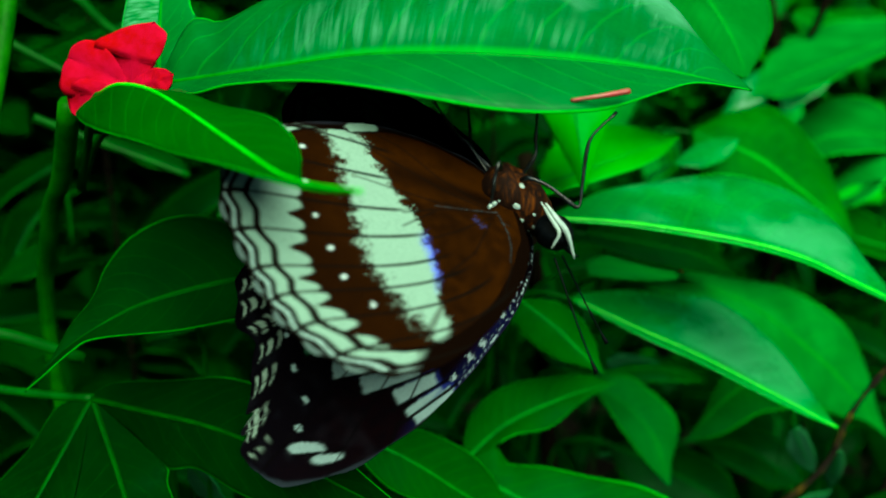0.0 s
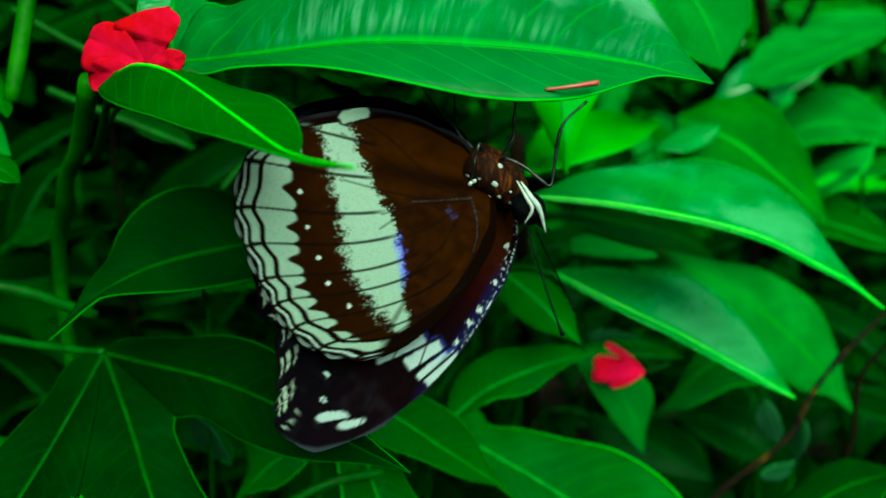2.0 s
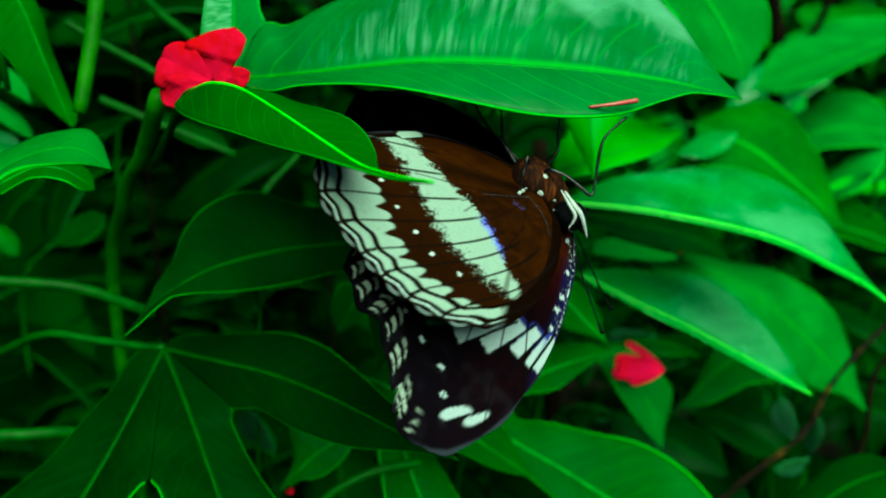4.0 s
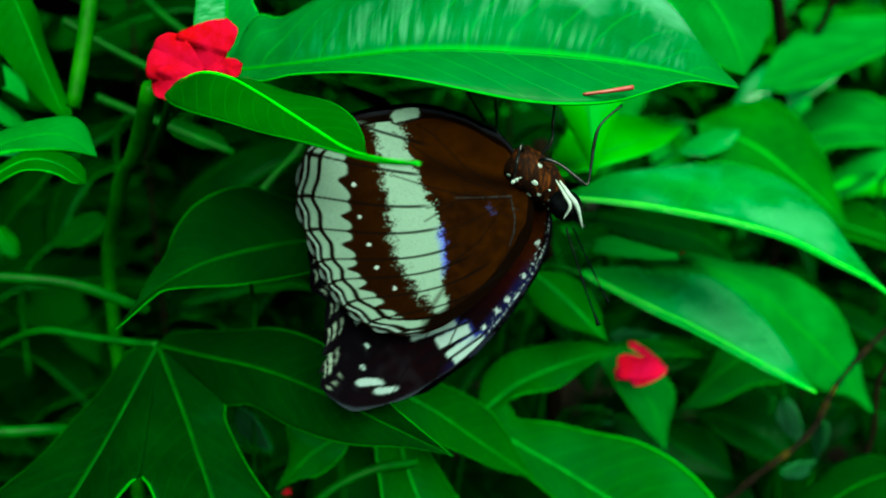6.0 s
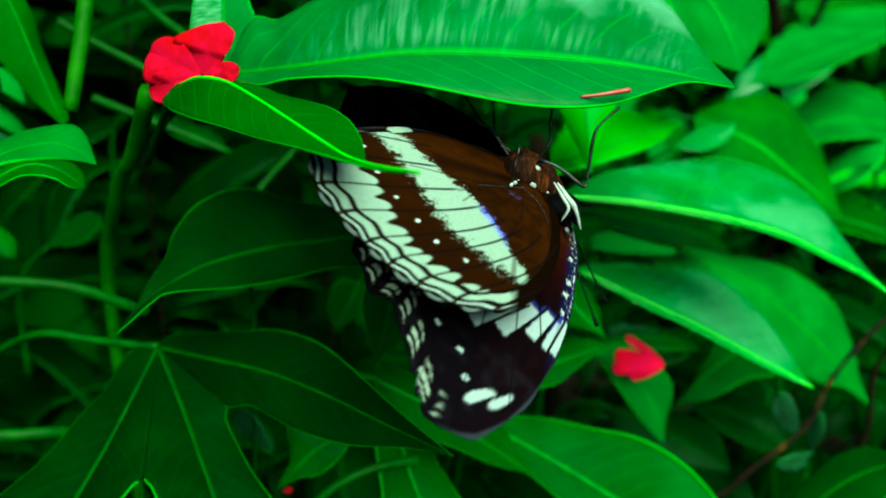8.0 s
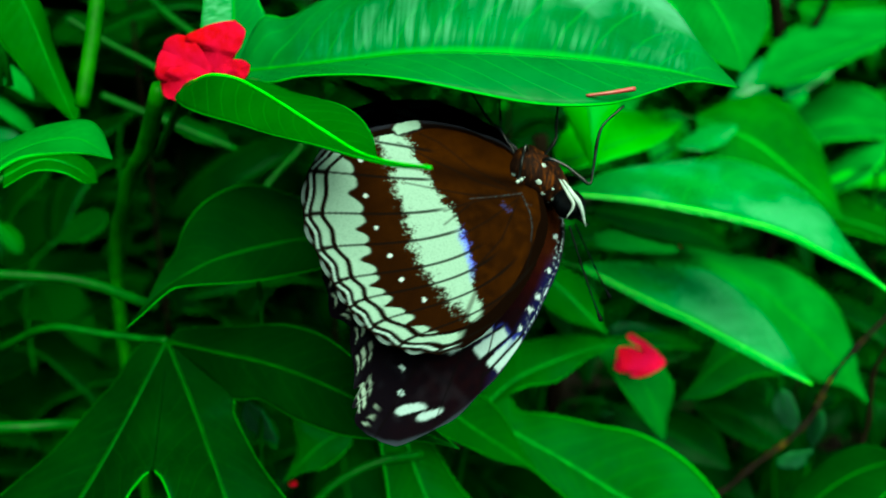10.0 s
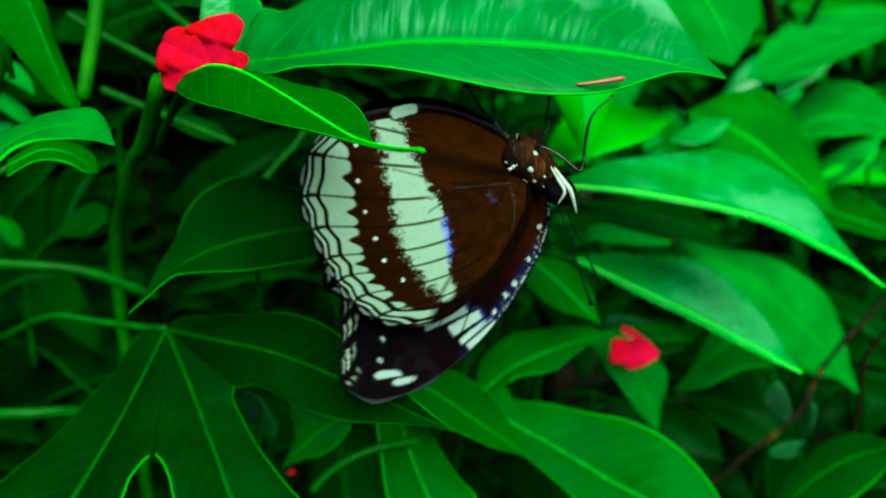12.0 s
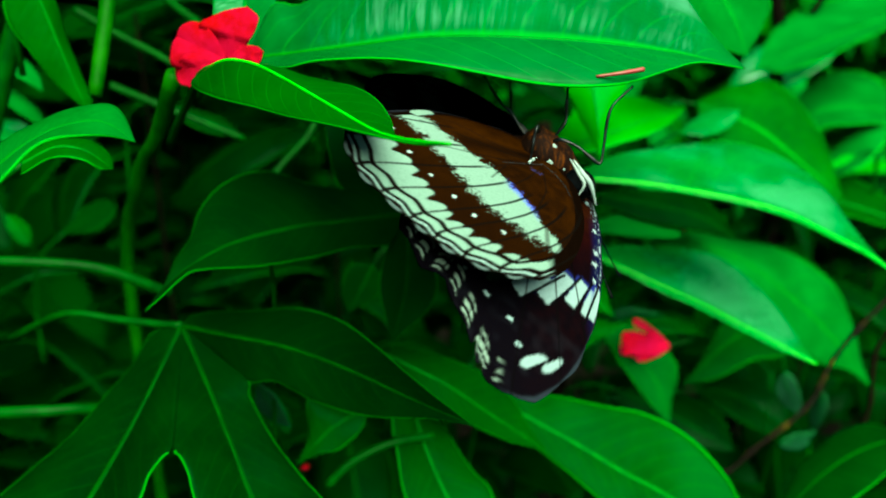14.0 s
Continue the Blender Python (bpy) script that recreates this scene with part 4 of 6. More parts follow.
leaf(SHRUBS["right"], [(0.0637, 0.2700, 0.4556), (0.0711, 0.2720, 0.4536), (0.0794, 0.2740, 0.4517), (0.0879, 0.2760, 0.4489)], (0.0009, 0.0040, -0.0037), (-0.0004, -0.0020, 0.0026), 0.5, 0.8, "pale", [(0.0637, 0.2700, 0.4556), (0.0637, 0.2740, 0.4596), (0.0677, 0.2920, 0.4056)], seed=65, camber=0.15, wave=0.05, rib=0.0003)
leaf(SHRUBS["right"], [(0.1284, 0.2350, 0.4533), (0.1338, 0.2370, 0.4538), (0.1393, 0.2390, 0.4543), (0.1452, 0.2410, 0.4561)], (0.0035, 0.0040, -0.0051), (-0.0024, -0.0020, 0.0039), 0.5, 0.8, "pale", [(0.1284, 0.2350, 0.4533), (0.1284, 0.2390, 0.4573), (0.1324, 0.2570, 0.4033)], seed=66, camber=0.15, wave=0.05, rib=0.0003)
leaf(SHRUBS["right"], [(0.2402, 0.3786, 0.6335), (0.1959, 0.3648, 0.6191), (0.1725, 0.3624, 0.6101), (0.1491, 0.3592, 0.5982)], (0.0209, 0.0531, 0.0161), (-0.0144, -0.033, -0.0142), 0.6, 0.9, "fresh", seed=24)
leaf(SHRUBS["right"], [(0.2347, 0.3452, 0.5775), (0.203, 0.3463, 0.5834), (0.18, 0.3453, 0.5802), (0.1615, 0.3423, 0.5687)], (0.0174, 0.0422, 0.0117), (-0.0154, -0.0323, -0.0115), 0.6, 0.9, "fresh", seed=25)
leaf(SHRUBS["right"], [(0.1681, 0.3185, 0.5514), (0.1801, 0.3216, 0.5635), (0.1935, 0.3244, 0.5743), (0.2111, 0.3263, 0.5813)], (0.0101, 0.0302, 0.0029), (-0.0029, -0.0213, -0.0068), 0.7, 0.9, "fresh", seed=26)
leaf(SHRUBS["right"], [(0.2051, 0.2947, 0.5325), (0.174, 0.2967, 0.542), (0.1559, 0.2973, 0.5449), (0.1393, 0.2962, 0.5414)], (0.0186, 0.0403, 0.0038), (-0.0087, -0.0209, -0.0051), 0.6, 0.9, "dimmed", seed=27)
leaf(SHRUBS["right"], [(0.1981, 0.4202, 0.6452), (0.2149, 0.4188, 0.639), (0.2349, 0.4191, 0.6393), (0.2581, 0.421, 0.6462)], (0.0155, 0.0344, 0.0198), (-0.0103, -0.0227, -0.0125), 0.7, 0.9, "mature", seed=28)


def stems():
    near, right = SHRUBS["near"], SHRUBS["right"]

    def rod(name, pts, radius, parent, material=STEM, taper=1.0):
        return part(name, tube(bmesh.new(), [Vector(p) - Vector(parent.location) for p in pts], radius, 20, 8, taper), material, parent)

    rod("stalk", [(-0.0880, 0.1600, 0.66), (-0.0885, 0.1527, 0.6228), (-0.0919, 0.1455, 0.5938)], 0.0021, near, FRESH_STEM, 0.8)
    rod("stem", [(-0.0880, 0.1600, 0.66), (-0.120, 0.158, 0.60), (-0.145, 0.16, 0.50), (-0.13, 0.165, 0.25), (-0.10, 0.17, 0.0)], 0.0020, near, taper=2.0)
    rod("stalk", [(-0.0658, 0.1275, 0.5990), (-0.0771, 0.1433, 0.5844), (-0.0900, 0.1593, 0.5701), (-0.1057, 0.1824, 0.5247), (-0.10, 0.192, 0.35)], 0.0019, near, FRESH_STEM)
    rod("stalk", [(-0.1209, 0.1330, 0.5561), (-0.1043, 0.1359, 0.5551), (-0.0921, 0.1402, 0.5523), (-0.0794, 0.1480, 0.5439)], 0.0014, near)
    rod("stalk", [(-0.1163, 0.1228, 0.5223), (-0.1020, 0.1248, 0.5221), (-0.0928, 0.1319, 0.5188), (-0.0850, 0.1436, 0.5064)], 0.0015, near)
    rod("stalk", [(-0.0500, 0.1371, 0.5579), (-0.0518, 0.1445, 0.5485), (-0.0524, 0.1472, 0.5394), (-0.06, 0.16, 0.45)], 0.0005, near)
    rod("stalk", [(-0.0382, 0.1365, 0.4957), (-0.0325, 0.1380, 0.5013), (-0.0227, 0.1410, 0.5054), (-0.0113, 0.1486, 0.5038)], 0.0011, near)
    rod("stalk", [(-0.1244, 0.2050, 0.6174), (-0.1146, 0.2090, 0.6107), (-0.1056, 0.2130, 0.6054), (-0.0951, 0.2170, 0.5988)], 0.0013, near, taper=0.8)
    rod("stalk", [(-0.1137, 0.2000, 0.5947), (-0.1052, 0.2040, 0.5904), (-0.0928, 0.2080, 0.5847), (-0.0760, 0.2120, 0.5773)], 0.0013, near, taper=0.8)
    rod("stalk", [(-0.1058, 0.2150, 0.6287), (-0.0998, 0.2190, 0.6209), (-0.0921, 0.2230, 0.6142), (-0.0847, 0.2270, 0.6049)], 0.0016, near, taper=0.8)
    rod("stalk", [(-0.0641, 0.2000, 0.5666), (-0.0603, 0.2040, 0.5716), (-0.0545, 0.2080, 0.5781), (-0.0514, 0.2120, 0.5846)], 0.0011, near, taper=0.8)
    # a green stem given near-black bark: the gap's shade put into its colour
    rod("stem", [(0.03, 0.26, 0.58), (0.05, 0.29, 0.40), (0.07, 0.32, 0.0)], 0.003, right, DARK_BARK, 1.6)
    rod("stem", [(0.1742, 0.4036, 0.6584), (0.1824, 0.4061, 0.6282), (0.1856, 0.4105, 0.6061), (0.1885, 0.3967, 0.5102), (0.15, 0.38, 0.2), (0.12, 0.36, 0.0)], 0.0037, right, DARK_BARK, 1.4)
    rod("stem", [(0.2108, 0.4041, 0.6590), (0.2003, 0.4063, 0.6285), (0.1873, 0.4105, 0.6062), (0.1856, 0.4105, 0.59)], 0.0022, right, DARK_BARK)


stems()


def twig():
    root = empty("dead_twig", (0.07, 0.23, 0.0), "thin dry brown twig leaning among the leaves", "twig")
    knots = lambda k: lambda s: 1 + 0.16 * math.sin(s * 90) + 0.5 * max(0, math.sin(s * 31 + k)) ** 12
    for name, thick, pts in (("shoot", 0.00074, [(0.1758, 0.2277, 0.5420), (0.1658, 0.2257, 0.5320), (0.1514, 0.2220, 0.5177), (0.1418, 0.2195, 0.5078), (0.1338, 0.2169, 0.4975), (0.1303, 0.2152, 0.4907), (0.1279, 0.2139, 0.4855), (0.1209, 0.2119, 0.4776), (0.1058, 0.2089, 0.4663), (0.0978, 0.2071, 0.4592), (0.0837, 0.2045, 0.4492), (0.072, 0.215, 0.40), (0.066, 0.228, 0.25), (0.07, 0.23, 0.0)]),
                             ("side_shoot", 0.0008, [(0.1640, 0.2260, 0.5140), (0.1530, 0.2226, 0.5001), (0.1503, 0.2171, 0.4778), (0.1413, 0.2130, 0.4615), (0.1353, 0.2099, 0.4492), (0.10, 0.225, 0.30), (0.068, 0.229, 0.12)])):
        part(name, tube(bmesh.new(), [Vector(p) - Vector(root.location) for p in pts], thick, 90, 8, 1.5, knots(thick * 1e4)), BARK if name == "shoot" else DARK_BARK, root)


twig()


# ---- flower ----
def petal(parent, base, tip, face, width, curl=0.10, name="petal", seed=0, material=PETAL):
    """A broad rounded petal, slightly cupped, with a rippled edge."""
    base, tip, face = Vector(base), Vector(tip), Vector(face).normalized()
    mid = (base + tip) / 2 + face * (tip - base).length * curl
    side = (tip - base).cross(face).normalized() * width
    bm = blade(bmesh.new(), [base, mid, tip], side, -side, 0.55, 0.25, 18, 7, 0.06, 0.05, 0.0004, seed)
    return part(name, bm, material, parent)


def flower(place):
    root = SHRUBS["near"]
    o = Vector(place) - Vector(root.location)
    head = part("flower", tube(bmesh.new(), [o + Vector((-0.0085, 0.007, -0.010)), o + Vector((-0.007, 0.005, -0.005)), o + Vector((-0.003, 0.003, -0.001))], 0.0016, 8, 8, 1.0), STEM, root, "bright red flower with five broad petals")
    # broad crumpled petals folded over one another, in millimetres from the flower's middle
    petals = (outline(((1.5, 0.4, -2), (3, -0.2, 3), (6, 1, 8.2)), ((1, 0.4, -2), (-2, 0.4, 2), (-3.6, 0.6, 5), (1.5, 0.9, 7.4), (6, 1, 8.2)), ((2, 0.4, -2), (5.5, 0, 1), (7.2, 0.5, 3.2), (8, 0.8, 6.2), (6, 1, 8.2))),
              outline(((1, 0, -2), (-4, -0.8, 0.4), (-8.6, 0, 2.4)), ((0.5, 0, -3), (-4, -1, -3.4), (-9.2, -0.4, -3.8), (-9.7, 0, 0), (-8.6, 0, 2.4)), ((1, 0.2, -1.5), (-1, -0.3, 3), (-4.3, 0, 5.2), (-7.3, 0.1, 4.4), (-8.6, 0, 2.4))),
              outline(((1.5, -0.2, -2.5), (5, -0.5, -1.5), (8.8, 0, -0.3)), ((2, -0.2, -1.5), (5, -0.3, 0.5), (7.5, -0.2, 0.6), (8.8, 0, -0.3)), ((1.5, -0.2, -3.0), (4, -0.3, -3.5), (6.8, -0.2, -3.6), (8.4, 0, -2), (8.8, 0, -0.3))),
              outline(((0.5, -0.5, -2.5), (-4, -1.5, -3.6), (-6.4, -1, -7.6)), ((0, -0.5, -2.2), (-6, -1.6, -1.2), (-9.4, -0.8, -4), (-8.8, -0.8, -6.8), (-6.4, -1, -7.6)), ((0.5, -0.5, -3.2), (-2.5, -1.2, -5), (-4.2, -1, -7), (-6.4, -1, -7.6))))
    for k, (mid, left, right, joined) in enumerate(petals):
        part("petal", lobe(bmesh.new(), *([o + Vector(p) / 1000 for p in line] for line in (mid, left, right)), joined, 24, 8, 0.12, 0.09, 1.5, k, 0.0004), PETAL, head)


flower((-0.0547, 0.1240, 0.6043))

# ---- butterfly ----
def polar_table(pairs):
    angles, values = zip(*sorted(pairs))
    return lambda x: np.interp(x, angles, values)


HIND_EDGE = polar_table([(-40, 3), (-31, 6), (-14, 10.7), (-3.8, 17.1), (3.5, 22.4), (8.5, 25.5), (14, 30), (22, 36.6), (29, 39.6), (35, 40.8), (42, 41.8), (55, 41.4), (70, 42), (77, 41.4), (83, 40.2), (89, 38.0), (94.4, 35.3), (98.5, 32.4), (102.4, 29.2), (107.2, 25.6), (112.5, 22.1), (117, 19.4), (122.4, 16.4), (130, 13.5), (137, 11), (146, 7), (155, 4)])
BAND_IN = polar_table([(5, 23.5), (12.5, 22.8), (36, 18.2), (50, 17.3), (62, 17.0), (76, 18.8), (84, 21), (90, 24.8), (96, 27.5), (99, 30)])
BAND_OUT = polar_table([(5, 29.5), (15, 28.4), (30, 24.8), (40, 24.4), (51, 24.8), (62, 26.3), (73, 27.8), (83, 28.8), (92, 30.2), (99, 30)])
PATCH_IN = polar_table([(10, 34), (29, 31.6), (39, 31.2), (47, 31.6), (56, 33.2), (65, 34.8), (74, 35.2), (80, 35.0), (86, 35.0), (92, 36)])
HIND_VEINS = (8.0, 18.5, 29.4, 40.8, 49.9, 58.8, 65.2, 72.2, 79.8, 86.6, 93.0)
# the veins near the body, as (angle, radius) from the hinge outwards
HIND_BASE_VEINS = (
    ((99.2, 5.5), (54.3, 11.9), (42.9, 17.2), (36.0, 23.0)),
    ((104.8, 5.1), (65.9, 9.5), (59.0, 12.7), (55.6, 18.2)),
    ((59.8, 12.8), (61.8, 19.5)),
    ((100.0, 5.9), (79.2, 12.8), (72.6, 17.8)),
    ((97.8, 7.6), (94.6, 14.5), (86.6, 23.1)),
    ((106.2, 5.3), (112.5, 6.8), (120.4, 9.5), (117.4, 14.5), (113.0, 19.4), (100.4, 26.3), (91.6, 33.3)),
    ((89.8, 4.6), (28.6, 10.3), (11.5, 16.8), (9.7, 20.5)),
    ((91.6, 5.0), (43.9, 9.6), (24.0, 17.6), (17.1, 24.1)),
)
FORE_EDGE = polar_table([(40, 4), (52, 14), (60, 27), (67, 42), (72, 46.5), (75, 47.6), (80.3, 49.2), (84.5, 48.2), (87.5, 50.2), (91.7, 54), (94.3, 57.4), (97.0, 59.8), (99.5, 60.7), (102, 60.5), (104.6, 59.4), (108.8, 55.8), (113.8, 50.0), (118.9, 43.2), (126, 34.9), (132.2, 28.7), (136, 25.6), (146.4, 19.2), (156, 14), (166, 7)])
TORN_EDGE = lambda a: FORE_EDGE(a) - 2.4 * np.exp(-((a - 93.8) / 0.45) ** 2) - 1.8 * np.exp(-((a - 95.6) / 0.35) ** 2)
FORE_VEINS = (67.5, 75.5, 83.0, 91.0, 100.8, 109.2, 116.2)


def grain_noise(a, r, scale):
    """Smooth value noise over a wing, in -1..1, by angle and radius."""
    x, y = r * np.cos(np.radians(a)) * scale, r * np.sin(np.radians(a)) * scale
    rng = np.random.RandomState(7)
    table = rng.uniform(-1, 1, (64, 64))
    i, j = np.floor(x).astype(int), np.floor(y).astype(int)
    u, v = x - i, y - j
    u, v = u * u * (3 - 2 * u), v * v * (3 - 2 * v)
    g = lambda p, q: table[p % 64, q % 64]
    return (g(i, j) * (1 - u) + g(i + 1, j) * u) * (1 - v) + (g(i, j + 1) * (1 - u) + g(i + 1, j + 1) * u) * v


def soft(x, lo, hi):
    t = np.clip((x - lo) / (hi - lo), 0, 1)
    return t * t * (3 - 2 * t)


def lay(colour, mask, over):
    return colour + (np.array(over) - colour) * mask[..., None]


BROWN, DEEP, WHITE, BLUE = (0.0132, 0.0037, 0.0003), (0.0014, 0.0006, 0.0003), (0.102, 0.163, 0.140), (0.04, 0.06, 0.36)


def hind_cell(a, r):
    """Angle along the cells between the veins, which bend towards the body."""
    k = np.clip((40 - r) / 23, 0, 1.2) ** 1.4
    return (a + 12.1 * k) / (1 + 0.65 * k)


def cell_share(q, veins):
    """Where an angle lies between its two veins, 0 to 1, and the distance to the nearest vein in degrees."""
    v = np.array(veins)
    i = np.clip(np.searchsorted(v, q) - 1, 0, len(v) - 2)
    return (q - v[i]) / (v[i + 1] - v[i]), np.abs(q[..., None] - v).min(-1)


def strip(a, r, a1, r1, a2, r2):
    """Distances from a straight streak between two polar places: along it, off it, past its ends, and its length."""
    px, py = r * np.cos(np.radians(a)), r * np.sin(np.radians(a))
    p1 = np.array((r1 * math.cos(radians(a1)), r1 * math.sin(radians(a1))))
    p2 = np.array((r2 * math.cos(radians(a2)), r2 * math.sin(radians(a2))))
    run = np.linalg.norm(p2 - p1)
    d1 = (p2 - p1) / run
    along = (px - p1[0]) * d1[0] + (py - p1[1]) * d1[1]
    off = -(px - p1[0]) * d1[1] + (py - p1[1]) * d1[0]
    return along, off, np.maximum(0, np.maximum(-along, along - run)), run


def hind_pigment(a, r):
    edge = HIND_EDGE(a)
    q = hind_cell(a, r)
    share, gap = cell_share(q, HIND_VEINS)
    near_vein = gap * np.radians(1) * r
    rough, fine = grain_noise(a, r, 0.9), grain_noise(a, r, 3.1)
    colour = np.broadcast_to(np.array(BROWN), (*a.shape, 3)).copy()
    colour = lay(colour, soft(r, 22, 31) * 0.65, DEEP)
    colour = lay(colour, np.clip(0.35 + 0.35 * grain_noise(a, r, 0.22) + 0.15 * rough, 0, 1) * 0.6 * soft(r, 2, 9), DEEP)
    colour = lay(colour, np.clip(soft(a, 22, 58) * 0.45 + 0.2 * rough, 0, 0.85) * (1 - soft(r, 24, 30)) * soft(r, 1, 4), DEEP)
    along, off, ends, run = strip(a, r, 95, 3, 31, 16.5)
    colour = lay(colour, (1 - soft(np.hypot(off, ends) + 0.3 * rough, 0.2, 1.2 + 0.18 * np.clip(along, 0, run))) * 0.75, DEEP)
    colour = lay(colour, (1 - soft(np.hypot(*strip(a, r, 82, 8.4, 92, 9.0)[1:3]) + 0.5 * fine, 0.1, 0.6)) * 0.5, (0.010, 0.014, 0.06))
    speck = 0.6 * fine + 0.5 * grain_noise(a, r, 6.3) + 0.6 * rough
    band = soft(r + 1.1 * speck, BAND_IN(a) - 0.3, BAND_IN(a) + 0.5) * (1 - soft(r + 1.6 * speck, BAND_OUT(a) - 1.0, BAND_OUT(a) + 0.8)) * soft(a, 11.5, 13.5) * (1 - soft(a, 95, 98))
    gap_at_end = 1 - soft(a, 90.3, 91.3) * (1 - soft(a, 92, 93)) * 0.6
    colour = lay(colour, band * gap_at_end, WHITE)
    colour = lay(colour, soft(r + speck, BAND_IN(a) - 1.2, BAND_IN(a)) * (1 - soft(r, BAND_IN(a) + 0.3, BAND_IN(a) + 1.6)) * soft(a, 66, 74) * (1 - soft(a, 84, 90)) * (0.35 + 0.45 * soft(fine, -0.3, 0.3)), BLUE)
    teeth = 2.0 * np.exp(-((share - 0.5) / 0.15) ** 2) + 0.8 * np.exp(-((0.5 - np.abs(share - 0.5)) / 0.07) ** 2) + 0.25 * rough
    outer = edge - 3.7 + 0.32 * np.cos(2 * np.pi * share)
    patch = soft(r, PATCH_IN(a) + teeth - 0.2, PATCH_IN(a) + teeth + 0.3) * (1 - soft(r, outer - 0.6, outer - 0.35)) * soft(a, 16, 21) * (1 - soft(a, 91, 94))
    colour = lay(colour, patch, WHITE)
    line = outer + 0.3
    lune = soft(r, line - 0.05, line + 0.15) * (1 - soft(r, line + 1.25, line + 1.5)) * (1 - soft(np.abs(share - 0.5), 0.41, 0.47))
    thin = soft(r, line + 2.0, line + 2.15) * (1 - soft(r, line + 2.4, line + 2.6)) * (1 - soft(np.abs(share - 0.5), 0.40, 0.48))
    colour = lay(colour, soft(r, outer - 0.5, outer - 0.3), DEEP)
    keep = soft(a, 16, 21) * (1 - soft(a, 91, 94))
    colour = lay(colour, lune * keep, WHITE)
    colour = lay(colour, thin * keep, (0.12, 0.178, 0.175))
    fringe = soft(r, edge - 0.55, edge - 0.4) * (1 - soft(np.abs(share - 0.5), 0.12, 0.3))
    colour = lay(colour, fringe * keep * 0.35, (0.115, 0.17, 0.175))
    for pa, pr in ((26.0, 30.4), (38.6, 30.3), (50.1, 30.4), (60.2, 30.7), (68.2, 31.7), (77.6, 31.6)):
        d = np.hypot((a - pa) * np.radians(1) * pr, r - pr)
        colour = lay(colour, 1 - soft(d + 0.15 * fine, 0.26, 0.48), (0.20, 0.25, 0.26))
    veins = (1 - soft(near_vein, 0.10, 0.28)) * soft(r, 16, 20)
    for line in HIND_BASE_VEINS:
        for (a1, r1), (a2, r2) in zip(line, line[1:]):
            off, ends = strip(a, r, a1, r1, a2, r2)[1:3]
            veins = np.maximum(veins, (1 - soft(np.hypot(off, ends), 0.10, 0.30)) * 0.6)
    colour = lay(colour, veins * 0.9, (0.0016, 0.0011, 0.0009))
    # the two bare veins at the hinge, their bluish highlight painted into the pigment
    for (a1, r1), (a2, r2), pale in (((56.2, 12.6), (66.2, 8.8), 0.5), ((66.2, 8.8), (104.6, 4.7), 0.8), ((106.8, 5.2), (118.3, 8.3), 0.8), ((118.3, 8.3), (119.3, 11.1), 0.6), ((119.3, 11.1), (116.9, 13.7), 0.4), ((112.0, 6.7), (122.0, 6.9), 0.4)):
        off, ends = strip(a, r, a1, r1, a2, r2)[1:3]
        colour = lay(colour, (1 - soft(np.hypot(off, ends), 0.07, 0.20)) * pale * (0.5 + 0.5 * fine), (0.016, 0.023, 0.028))
    # the inner margin: a grey-blue border and one white oval cut off from the band
    colour = lay(colour, (1 - soft(edge - r, 0.9, 2.0)) * (1 - soft(a, 12, 18)) * 0.8, (0.0055, 0.0065, 0.0100))
    along, off, ends, run = strip(a, r, 10.3, 24.3, 5.4, 22.0)
    d = np.hypot(off, ends) + 0.15 * fine
    colour = lay(colour, (1 - soft(d, 1.5, 1.75)) * soft(d, 1.0, 1.2) * 0.9, (0.003, 0.002, 0.002))
    colour = lay(colour, 1 - soft(d, 0.95, 1.2), WHITE)
    return colour


